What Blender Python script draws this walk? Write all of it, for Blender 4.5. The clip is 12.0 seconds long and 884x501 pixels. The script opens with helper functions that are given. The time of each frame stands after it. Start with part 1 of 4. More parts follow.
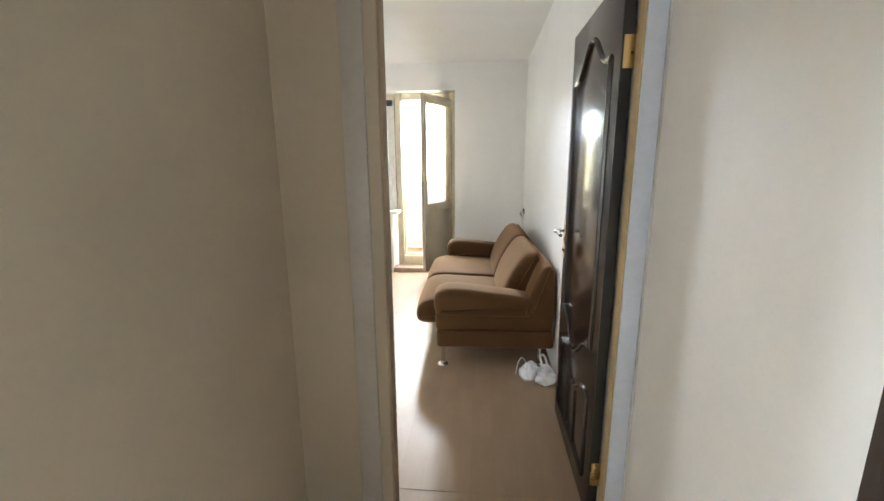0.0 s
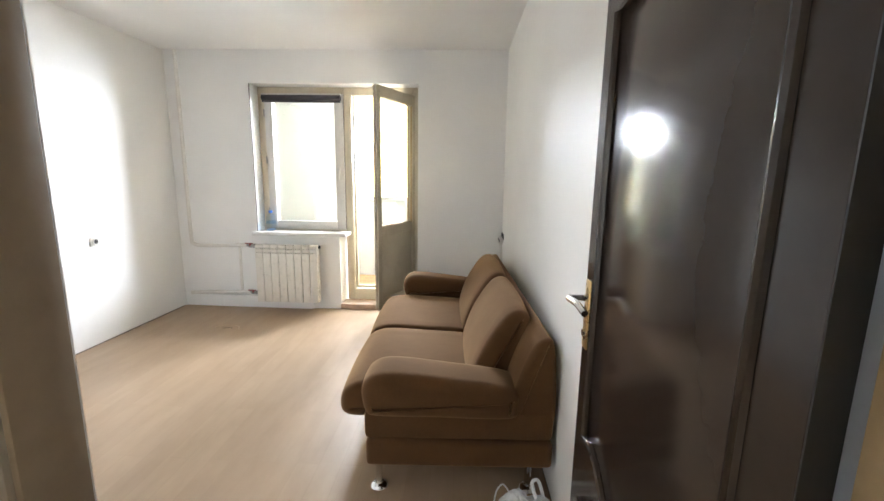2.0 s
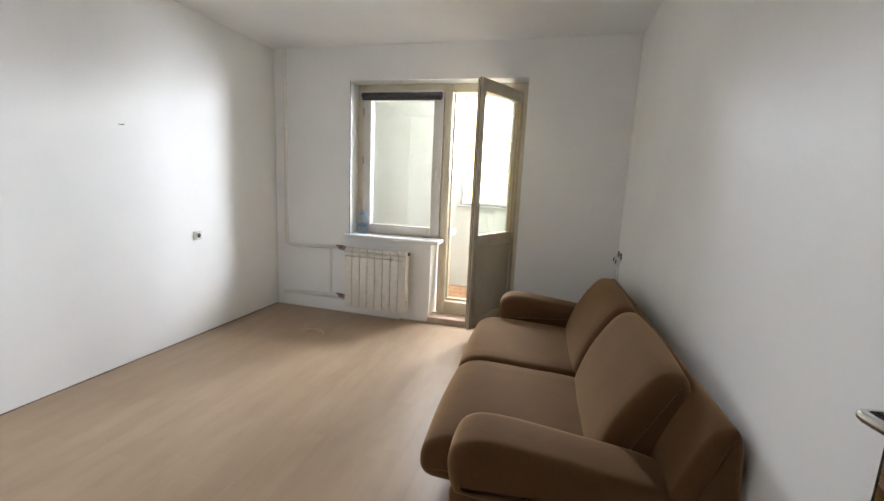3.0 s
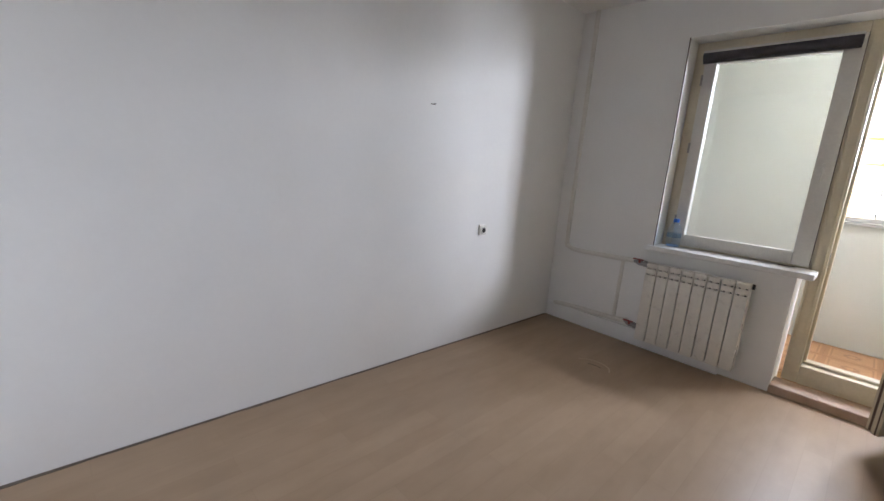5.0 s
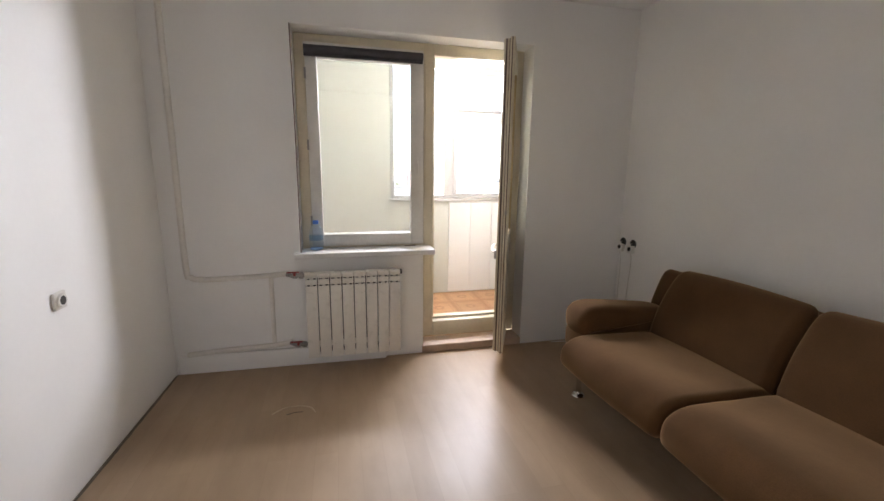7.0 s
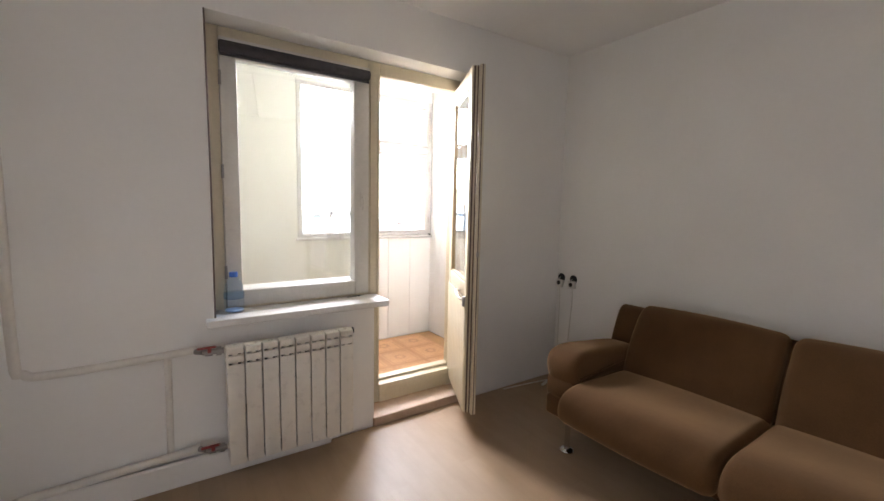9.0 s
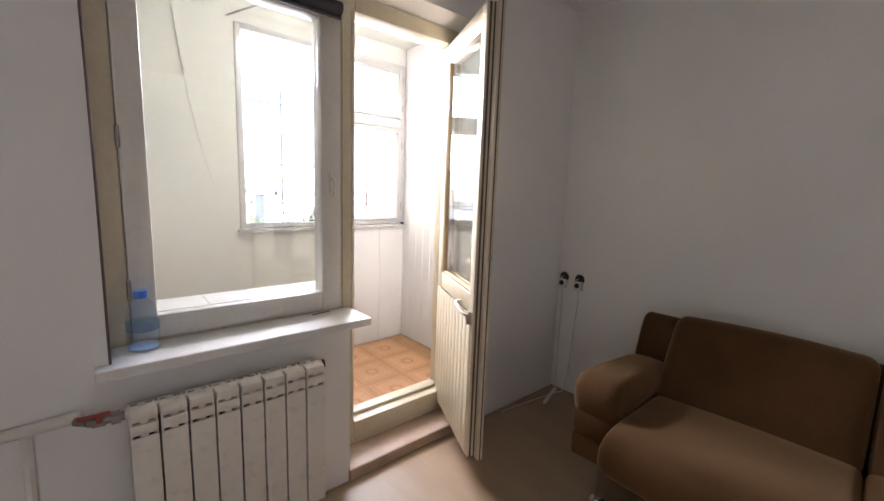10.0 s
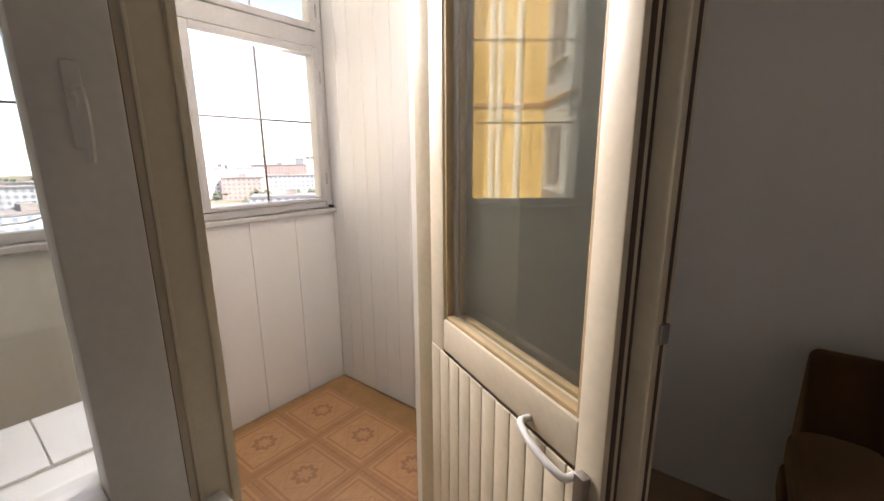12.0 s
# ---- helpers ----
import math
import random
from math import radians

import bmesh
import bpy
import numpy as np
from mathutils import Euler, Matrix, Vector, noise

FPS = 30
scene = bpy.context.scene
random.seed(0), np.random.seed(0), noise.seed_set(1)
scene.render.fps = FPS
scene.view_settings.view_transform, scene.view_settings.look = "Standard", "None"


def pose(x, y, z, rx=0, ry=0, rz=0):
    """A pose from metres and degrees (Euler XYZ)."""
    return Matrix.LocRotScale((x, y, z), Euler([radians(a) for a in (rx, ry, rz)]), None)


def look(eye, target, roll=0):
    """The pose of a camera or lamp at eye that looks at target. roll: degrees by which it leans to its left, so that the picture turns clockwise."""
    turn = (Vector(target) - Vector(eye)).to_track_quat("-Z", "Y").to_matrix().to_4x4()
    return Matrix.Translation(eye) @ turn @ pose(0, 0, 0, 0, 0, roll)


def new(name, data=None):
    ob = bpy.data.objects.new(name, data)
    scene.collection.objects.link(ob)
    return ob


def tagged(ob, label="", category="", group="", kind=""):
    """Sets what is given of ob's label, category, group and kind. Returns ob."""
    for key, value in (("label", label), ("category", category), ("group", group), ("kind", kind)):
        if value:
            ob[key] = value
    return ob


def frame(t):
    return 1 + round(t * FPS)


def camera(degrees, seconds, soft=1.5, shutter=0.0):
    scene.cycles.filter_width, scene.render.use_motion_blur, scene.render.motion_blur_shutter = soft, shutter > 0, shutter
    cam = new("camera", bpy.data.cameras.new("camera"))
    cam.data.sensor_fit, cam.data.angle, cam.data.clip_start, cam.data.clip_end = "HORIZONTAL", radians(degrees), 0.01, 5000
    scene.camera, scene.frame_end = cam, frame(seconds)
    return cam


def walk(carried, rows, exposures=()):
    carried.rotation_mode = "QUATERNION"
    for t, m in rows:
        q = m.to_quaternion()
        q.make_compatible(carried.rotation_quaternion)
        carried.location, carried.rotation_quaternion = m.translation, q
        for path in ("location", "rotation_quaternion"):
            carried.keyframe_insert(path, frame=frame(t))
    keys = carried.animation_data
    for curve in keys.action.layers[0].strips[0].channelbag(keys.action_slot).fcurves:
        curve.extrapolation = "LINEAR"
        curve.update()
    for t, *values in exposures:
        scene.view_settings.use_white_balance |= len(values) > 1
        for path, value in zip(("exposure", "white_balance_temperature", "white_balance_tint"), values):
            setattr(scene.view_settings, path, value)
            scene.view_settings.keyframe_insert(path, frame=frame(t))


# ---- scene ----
cam = camera(93.9, 12.0)
PATH = [
    (0, (1.249, 0.739, 1.429), (1.056, 2.685, 1.01), -0.4),
    (0.5, (1.281, 0.969, 1.434), (1.158, 2.92, 1.014), 0.0),
    (1, (1.285, 1.228, 1.4), (1.192, 3.179, 0.972), 0.6),
    (1.3, (1.29, 1.455, 1.394), (1.2, 3.41, 0.979), 0.4),
    (1.5, (1.315, 1.56, 1.396), (1.239, 3.521, 1.009), 0.6),
    (2, (1.323, 1.811, 1.394), (1.241, 3.778, 1.046), 0.8),
    (2.5, (1.266, 2.061, 1.381), (1.093, 4.024, 1.038), 2.3),
    (3, (1.18, 2.241, 1.372), (0.681, 4.149, 1.044), 2.6),
    (3.5, (0.937, 2.371, 1.314), (-0.23, 3.972, 1.049), 4.0),
    (3.7, (0.869, 2.456, 1.315), (-0.575, 3.811, 1.033), 4.9),
    (5.3, (0.197, 2.745, 1.273), (-1.178, 4.127, 0.828), 4.6),
    (5.5, (0.082, 2.812, 1.257), (-1.155, 4.318, 0.807), 3.7),
    (6, (-0.078, 2.989, 1.328), (-0.841, 4.803, 0.97), 2.4),
    (6.5, (-0.224, 3.073, 1.359), (-0.394, 5.023, 0.947), 1.9),
    (7, (-0.498, 3.051, 1.379), (-0.029, 4.958, 1.003), 0.7),
    (7.5, (-0.701, 3.14, 1.356), (0.001, 4.993, 1.087), 0.9),
    (7.7, (-0.759, 3.191, 1.349), (0.002, 5.025, 1.11), 0.2),
    (9.3, (-0.976, 3.909, 1.396), (0.202, 5.509, 1.17), 2.0),
    (9.5, (-0.933, 4.057, 1.394), (0.282, 5.627, 1.151), 2.4),
    (10, (-0.803, 4.355, 1.412), (0.495, 5.848, 1.119), 2.0),
    (10.5, (-0.716, 4.733, 1.425), (0.781, 6.015, 1.088), 0.7),
    (11, (-0.57, 5.004, 1.399), (0.993, 6.185, 0.999), -0.0),
    (11.5, (-0.309, 5.261, 1.404), (1.253, 6.434, 0.973), 1.0),
    (12, (-0.072, 5.499, 1.364), (1.462, 6.704, 0.922), -0.4),
]
EXPOSURES = [
    (0.0, 4.98, 6010, 10), (0.5, 4.93, 6080, 11), (1.0, 4.90, 5930, 10), (2.0, 4.76, 6060, 12), (2.5, 4.37, 6160, 12), (3.0, 4.09, 6060, 13), (3.5, 3.73, 5760, 13),
    (5.5, 3.32, 6010, 18), (6.0, 3.37, 6110, 17), (6.5, 3.48, 6260, 18), (7.0, 3.62, 6410, 19), (7.5, 3.67, 6560, 21), (9.5, 3.63, 6360, 20),
    (10.0, 3.33, 6310, 23), (10.5, 2.96, 6360, 25), (11.0, 2.60, 6410, 27), (11.5, 2.38, 6590, 29), (12.0, 2.31, 6840, 24),
]
walk(cam, [(t, look(eye, target, roll)) for t, eye, target, roll in PATH], EXPOSURES)

# ---- world and light ----
world = bpy.data.worlds.new("sky")
scene.world = world
world.use_nodes = True
wn = world.node_tree.nodes
sky = wn.new("ShaderNodeTexSky")
sky.sky_type, sky.sun_disc = "NISHITA", False
sky.sun_elevation, sky.sun_rotation = radians(48), radians(160)
sky.air_density, sky.dust_density = 1.0, 0.8
wn["Background"].inputs["Strength"].default_value = 0.10
world.node_tree.links.new(sky.outputs[0], wn["Background"].inputs["Color"])

sun_data = bpy.data.lights.new("sun", "SUN")
sun_data.energy, sun_data.angle, sun_data.color = 4.2, radians(0.5), (1.0, 0.95, 0.86)
sun = new("sun", sun_data)
sun.matrix_world = look((0, 0, 30), (-0.34 * 20, 0.94 * 20, 30 - 22))


def area_lamp(name, eye, target, sx, sy, power, color):
    d = bpy.data.lights.new(name, "AREA")
    d.shape, d.size, d.size_y, d.energy, d.color = "RECTANGLE", sx, sy, power, color
    ob = new(name, d)
    ob.matrix_world = look(eye, target)
    return ob


# the upper panes of the loggia glazing let in the sky; a window of the room off the hall gives the hall its light
area_lamp("balcony_skylight", (1.04, 7.54, 1.98), (0.05, 6.1, 1.60), 0.58, 0.80, 5.6, (0.92, 0.96, 1.0)).data.spread = radians(118)
area_lamp("balcony_skylight", (0.335, 7.54, 2.32), (0.85, 4.0, 1.6), 0.52, 0.20, 4.2, (0.92, 0.96, 1.0)).data.spread = radians(100)
area_lamp("hall_skylight", (-1.04, 0.1, 1.45), (1.7, 0.5, 1.2), 1.0, 1.2, 7.5, (0.84, 0.92, 1.0))

# ---- materials ----


def node_mat(name, rough=0.6, metal=0.0, spec=0.5):
    m = bpy.data.materials.new(name)
    m.use_nodes = True
    b = m.node_tree.nodes["Principled BSDF"]
    b.inputs["Roughness"].default_value = rough
    b.inputs["Metallic"].default_value = metal
    b.inputs["Specular IOR Level"].default_value = spec
    return m, m.node_tree.nodes, m.node_tree.links, b


def noise_node(n, l, scale, detail=4, stretch=None, rough=0.55):
    tc = n.new("ShaderNodeTexCoord")
    t = n.new("ShaderNodeTexNoise")
    t.inputs["Scale"].default_value, t.inputs["Detail"].default_value, t.inputs["Roughness"].default_value = scale, detail, rough
    if stretch:
        mp = n.new("ShaderNodeMapping")
        mp.inputs["Scale"].default_value = stretch
        l.new(tc.outputs["Object"], mp.inputs["Vector"])
        l.new(mp.outputs["Vector"], t.inputs["Vector"])
    else:
        l.new(tc.outputs["Object"], t.inputs["Vector"])
    return t


def ramp(n, l, src, stops):
    r = n.new("ShaderNodeValToRGB")
    els = r.color_ramp.elements
    while len(els) < len(stops):
        els.new(0.5)
    for e, (p, c) in zip(els, stops):
        e.position, e.color = p, (*c, 1)
    l.new(src, r.inputs["Fac"])
    return r


def mix_rgb(n, l, fac, a, b, how="MIX"):
    x = n.new("ShaderNodeMix")
    x.data_type, x.blend_type = "RGBA", how
    for sock, v in ((x.inputs["Factor"], fac), (x.inputs[6], a), (x.inputs[7], b)):
        if isinstance(v, bpy.types.NodeSocket):
            l.new(v, sock)
        elif isinstance(v, tuple):
            sock.default_value = (*v, 1)
        else:
            sock.default_value = v
    return x.outputs[2]


def bump(n, l, b, src, strength, dist):
    bn = n.new("ShaderNodeBump")
    bn.inputs["Strength"].default_value, bn.inputs["Distance"].default_value = strength, dist
    l.new(src, bn.inputs["Height"])
    if b.inputs["Normal"].links:
        l.new(b.inputs["Normal"].links[0].from_socket, bn.inputs["Normal"])
    l.new(bn.outputs["Normal"], b.inputs["Normal"])


def painted(name, col, rough=0.6, vary=0.06, big=1.3, small=35, relief=0.15, dist=0.004, spec=0.4, stain=None, stain_amt=0.0, grain=0.93):
    """Paint or plaster: broad unevenness, fine grain, optional stains."""
    m, n, l, b = node_mat(name, rough, spec=spec)
    t1, t2 = noise_node(n, l, big, 3), noise_node(n, l, small, 5)
    lo, hi = tuple(c * (1 - vary) for c in col), tuple(min(1, c * (1 + vary * 0.6)) for c in col)
    c = ramp(n, l, t1.outputs["Fac"], [(0.32, lo), (0.68, hi)]).outputs["Color"]
    g = ramp(n, l, t2.outputs["Fac"], [(0.3, (grain,) * 3), (0.7, (1.0,) * 3)]).outputs["Color"]
    c = mix_rgb(n, l, 1.0, c, g, "MULTIPLY")
    if stain:
        t3 = noise_node(n, l, 2.7, 6, rough=0.7)
        f = ramp(n, l, t3.outputs["Fac"], [(0.52, (0, 0, 0)), (0.78, (stain_amt,) * 3)]).outputs["Color"]
        c = mix_rgb(n, l, f, c, stain)
    l.new(c, b.inputs["Base Color"])
    bump(n, l, b, t2.outputs["Fac"], relief, dist)
    bump(n, l, b, t1.outputs["Fac"], relief * 0.6, 0.03)
    return m


def wood_floor(name):
    """Light oak sheet flooring: boards along y with long grain, worn sheen."""
    m, n, l, b = node_mat(name, 0.38, spec=0.28)
    tc = n.new("ShaderNodeTexCoord")
    mp = n.new("ShaderNodeMapping")
    mp.inputs["Rotation"].default_value = (0, 0, radians(90))
    l.new(tc.outputs["Object"], mp.inputs["Vector"])
    br = n.new("ShaderNodeTexBrick")
    br.inputs["Scale"].default_value, br.inputs["Mortar Size"].default_value = 1.0, 0.0012
    br.inputs["Brick Width"].default_value, br.inputs["Row Height"].default_value = 0.9, 0.11
    br.inputs["Color1"].default_value, br.inputs["Color2"].default_value = (0.350, 0.247, 0.157, 1), (0.378, 0.270, 0.174, 1)
    br.inputs["Mortar"].default_value = (0.331, 0.233, 0.147, 1)
    l.new(mp.outputs["Vector"], br.inputs["Vector"])
    grain = noise_node(n, l, 3.5, 6, (3.2, 0.9, 1), 0.6)
    g = ramp(n, l, grain.outputs["Fac"], [(0.3, (0.86, 0.84, 0.81)), (0.62, (1.03, 1.02, 1.01))]).outputs["Color"]
    c = mix_rgb(n, l, 0.7, br.outputs["Color"], g, "MULTIPLY")
    wear = noise_node(n, l, 0.9, 5, rough=0.6)
    w = ramp(n, l, wear.outputs["Fac"], [(0.45, (0, 0, 0)), (0.75, (0.35,) * 3)]).outputs["Color"]
    c = mix_rgb(n, l, w, c, (0.45, 0.34, 0.235))
    l.new(c, b.inputs["Base Color"])
    r = ramp(n, l, wear.outputs["Fac"], [(0.3, (0.34,) * 3), (0.7, (0.50,) * 3)]).outputs["Color"]
    l.new(r, b.inputs["Roughness"])
    bump(n, l, b, grain.outputs["Fac"], 0.08, 0.002)
    undulate = noise_node(n, l, 2.2, 2)
    bump(n, l, b, undulate.outputs["Fac"], 0.10, 0.02)
    return m


def fabric(name, col):
    m, n, l, b = node_mat(name, 0.92, spec=0.15)
    t1, t2 = noise_node(n, l, 5, 4), noise_node(n, l, 260, 2)
    c = ramp(n, l, t1.outputs["Fac"], [(0.3, tuple(x * 0.86 for x in col)), (0.7, tuple(x * 1.1 for x in col))]).outputs["Color"]
    g = ramp(n, l, t2.outputs["Fac"], [(0.3, (0.82,) * 3), (0.7, (1.06,) * 3)]).outputs["Color"]
    l.new(mix_rgb(n, l, 1.0, c, g, "MULTIPLY"), b.inputs["Base Color"])
    b.inputs["Sheen Weight"].default_value = 0.50
    b.inputs["Sheen Roughness"].default_value = 0.45
    b.inputs["Sheen Tint"].default_value = (0.95, 0.62, 0.33, 1)
    bump(n, l, b, t2.outputs["Fac"], 0.25, 0.001)
    bump(n, l, b, t1.outputs["Fac"], 0.2, 0.012)
    return m


def plain(name, col, rough=0.4, metal=0.0, spec=0.5, vary=0.08):
    m, n, l, b = node_mat(name, rough, metal, spec)
    t = noise_node(n, l, 22, 4)
    c = ramp(n, l, t.outputs["Fac"], [(0.3, tuple(x * (1 - vary) for x in col)), (0.7, tuple(min(1, x * (1 + vary)) for x in col))])
    l.new(c.outputs["Color"], b.inputs["Base Color"])
    r = ramp(n, l, t.outputs["Fac"], [(0.3, (max(0, rough - 0.05),) * 3), (0.7, (min(1, rough + 0.06),) * 3)])
    l.new(r.outputs["Color"], b.inputs["Roughness"])
    return m


def glass(name, tint=(0.97, 0.99, 0.98), gloss=1.0):
    """Window pane: clear, with a Fresnel reflection."""
    m = bpy.data.materials.new(name)
    m.use_nodes = True
    n, l = m.node_tree.nodes, m.node_tree.links
    n.remove(n["Principled BSDF"])
    tr, gl, mx, fr = n.new("ShaderNodeBsdfTransparent"), n.new("ShaderNodeBsdfGlossy"), n.new("ShaderNodeMixShader"), n.new("ShaderNodeLayerWeight")
    pw, ad = n.new("ShaderNodeMath"), n.new("ShaderNodeMath")
    pw.operation, ad.operation = "POWER", "MULTIPLY_ADD"
    fr.inputs["Blend"].default_value = 0.5
    pw.inputs[1].default_value, ad.inputs[1].default_value, ad.inputs[2].default_value = 5.0, 0.92, 0.05
    l.new(fr.outputs["Facing"], pw.inputs[0])
    l.new(pw.outputs[0], ad.inputs[0])
    tr.inputs["Color"].default_value = (*tint, 1)
    gl.inputs["Roughness"].default_value, gl.inputs["Color"].default_value = 0.0, (gloss, gloss, gloss, 1)
    l.new(ad.outputs[0], mx.inputs[0])
    l.new(tr.outputs[0], mx.inputs[1])
    l.new(gl.outputs[0], mx.inputs[2])
    l.new(mx.outputs[0], n["Material Output"].inputs["Surface"])
    return m


def lino_tile(name):
    """Printed floor tile: parquet squares round a star in a ring, in object space."""
    m, n, l, b = node_mat(name, 0.42, spec=0.4)
    tc = n.new("ShaderNodeTexCoord")
    sep = n.new("ShaderNodeSeparateXYZ")
    l.new(tc.outputs["Object"], sep.inputs[0])

    def mth(op, a, c=None):
        x = n.new("ShaderNodeMath")
        x.operation = op
        for sock, v in zip(x.inputs, (a, c)):
            if isinstance(v, bpy.types.NodeSocket):
                l.new(v, sock)
            elif v is not None:
                sock.default_value = v
        return x.outputs[0]

    ax, ay = mth("ABSOLUTE", sep.outputs[0]), mth("ABSOLUTE", sep.outputs[1])
    square = mth("MAXIMUM", ax, ay)
    diamond = mth("ADD", ax, ay)
    radius = mth("SQRT", mth("ADD", mth("MULTIPLY", ax, ax), mth("MULTIPLY", ay, ay)))
    ang = mth("ARCTAN2", sep.outputs[1], sep.outputs[0])
    petal = mth("ADD", radius, mth("MULTIPLY", mth("COSINE", mth("MULTIPLY", ang, 8.0)), 0.007))
    ring = mth("MULTIPLY", mth("GREATER_THAN", petal, 0.030), mth("LESS_THAN", petal, 0.052))
    frame_line = mth("MULTIPLY", mth("GREATER_THAN", square, 0.118), mth("LESS_THAN", square, 0.128))
    border = mth("GREATER_THAN", square, 0.140)
    dia = mth("MULTIPLY", mth("GREATER_THAN", diamond, 0.098), mth("LESS_THAN", diamond, 0.106))
    grain = noise_node(n, l, 16, 5, (1, 9, 1))
    base = ramp(n, l, grain.outputs["Fac"], [(0.25, (0.47, 0.245, 0.115)), (0.75, (0.64, 0.37, 0.19))]).outputs["Color"]
    info = n.new("ShaderNodeObjectInfo")
    shade = ramp(n, l, info.outputs["Random"], [(0.0, (0.9,) * 3), (1.0, (1.05,) * 3)]).outputs["Color"]
    base = mix_rgb(n, l, 1.0, base, shade, "MULTIPLY")
    c = mix_rgb(n, l, mth("MULTIPLY", border, 0.45), base, (0.33, 0.15, 0.06))
    c = mix_rgb(n, l, mth("MULTIPLY", frame_line, 0.5), c, (0.30, 0.14, 0.06))
    c = mix_rgb(n, l, mth("MULTIPLY", dia, 0.25), c, (0.32, 0.15, 0.06))
    c = mix_rgb(n, l, mth("MULTIPLY", ring, 0.6), c, (0.30, 0.14, 0.07))
    l.new(c, b.inputs["Base Color"])
    bump(n, l, b, grain.outputs["Fac"], 0.1, 0.001)
    return m


M_WALL = painted("white_wall_paint", (0.88, 0.865, 0.828), 0.62, 0.045, 1.1, 40, 0.008, 0.002, grain=0.985)
M_HALLWALL = painted("hall_wall_paint", (0.74, 0.71, 0.65), 0.6, 0.06, 1.2, 40, 0.03, 0.003, grain=0.975)
# darker and browner than the colour of the other hall walls
M_HALLBEIGE = painted("darker_hall_beige", (0.47, 0.395, 0.285), 0.6, 0.09, 1.2, 40, 0.04, 0.003, grain=0.97)
M_BLUEGREY = painted("pale_blue_grey_paint", (0.67, 0.73, 0.83), 0.45, 0.06, 3, 40, 0.1, 0.002)
# darker copy of the blue-grey frame paint, with the left side's shade mixed in
M_ARCH = painted("shaded_architrave_paint", (0.47, 0.43, 0.37), 0.5, 0.08, 3, 40, 0.1, 0.002)
M_PIPE = painted("yellowed_pipe_paint", (0.82, 0.785, 0.715), 0.55, 0.06, 3, 40, 0.1, 0.002)
M_CEIL = painted("ceiling_whitewash", (0.86, 0.85, 0.82), 0.75, 0.05, 0.8, 30, 0.03, 0.002, grain=0.985)
M_SCRATCH = plain("scratched_floor", (0.50, 0.38, 0.26), 0.6)
M_FLOOR = wood_floor("oak_sheet_floor")
M_SUB = painted("bare_screed", (0.16, 0.13, 0.10), 0.9, 0.2)
M_SOFA = fabric("brown_velour", (0.095, 0.0460, 0.0178))
M_CREAM = painted("cream_gloss_paint", (0.70, 0.62, 0.46), 0.38, 0.06, 4, 60, 0.12, 0.002, stain=(0.45, 0.34, 0.2), stain_amt=0.35)
M_WINWHITE = painted("old_white_gloss_paint", (0.70, 0.67, 0.61), 0.40, 0.06, 4, 60, 0.12, 0.002, stain=(0.5, 0.42, 0.3), stain_amt=0.3)
M_SILL = painted("white_sill_paint", (0.83, 0.81, 0.77), 0.40, 0.05, 5, 50, 0.1, 0.002, stain=(0.5, 0.45, 0.38), stain_amt=0.3)
M_RAD = plain("radiator_enamel", (0.80, 0.755, 0.665), 0.3, vary=0.03)
# near-black: painted shade between radiator ribs, also socket wells and the pencil
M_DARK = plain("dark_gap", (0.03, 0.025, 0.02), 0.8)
M_DOOR = painted("dark_wenge_gloss", (0.032, 0.022, 0.017), 0.15, 0.10, 2.0, 25, 0.006, 0.001, spec=0.42)
M_BRASS = plain("brass", (0.66, 0.48, 0.22), 0.28, 1.0)
M_CHROME = plain("chrome", (0.75, 0.74, 0.72), 0.12, 1.0, vary=0.03)
M_STEEL = plain("dull_steel", (0.35, 0.33, 0.31), 0.4, 1.0)
M_RED = plain("red_valve_paint", (0.28, 0.035, 0.03), 0.4)
M_PINE = painted("raw_pine", (0.52, 0.38, 0.20), 0.6, 0.12, 8, 60, 0.2, 0.002)
M_STEP = painted("worn_step_paint", (0.50, 0.36, 0.26), 0.5, 0.15, 6, 50, 0.2, 0.002, stain=(0.7, 0.6, 0.5), stain_amt=0.5)
M_SEAL = plain("dark_seal", (0.10, 0.06, 0.045), 0.6)
M_PVC = painted("white_pvc_panel", (0.73, 0.71, 0.675), 0.3, 0.03, 2, 60, 0.02, 0.001, grain=0.98)
# brown of the left lining, with the jamb's shade put into the colour
M_BROWN = painted("shaded_brown_jamb", (0.36, 0.27, 0.17), 0.6, 0.14, 5, 40, 0.25, 0.003)
M_BALC = painted("pale_yellow_plaster", (0.60, 0.60, 0.535), 0.7, 0.05, 1.5, 40, 0.04, 0.002, grain=0.98)
M_TILE = lino_tile("printed_lino_tile")
M_TRIMWOOD = painted("brown_lino_border", (0.42, 0.24, 0.10), 0.5, 0.12, 10, 60)
M_GLASS = glass("window_glass")
M_DUSTY = glass("dusty_window_glass", (0.955, 0.962, 0.955))
M_PLASTIC = plain("white_socket_plastic", (0.72, 0.70, 0.64), 0.35)
M_BLACK = plain("black_plastic", (0.02, 0.02, 0.02), 0.4)
M_BLIND = plain("rolled_blind_fabric", (0.055, 0.05, 0.055), 0.7, vary=0.25)
M_BOTTLE = glass("blue_pet_plastic", (0.90, 0.95, 0.99), 0.9)
M_CAP = plain("blue_cap", (0.05, 0.16, 0.55), 0.35)
M_LABEL = plain("bottle_label", (0.42, 0.60, 0.86), 0.5)
M_PAPER = glass("pale_label_film", (0.74, 0.84, 0.95), 0.9)
M_BAG = plain("white_polythene", (0.78, 0.78, 0.78), 0.28, vary=0.03)
M_CABLE = plain("pale_cable", (0.70, 0.68, 0.62), 0.5)
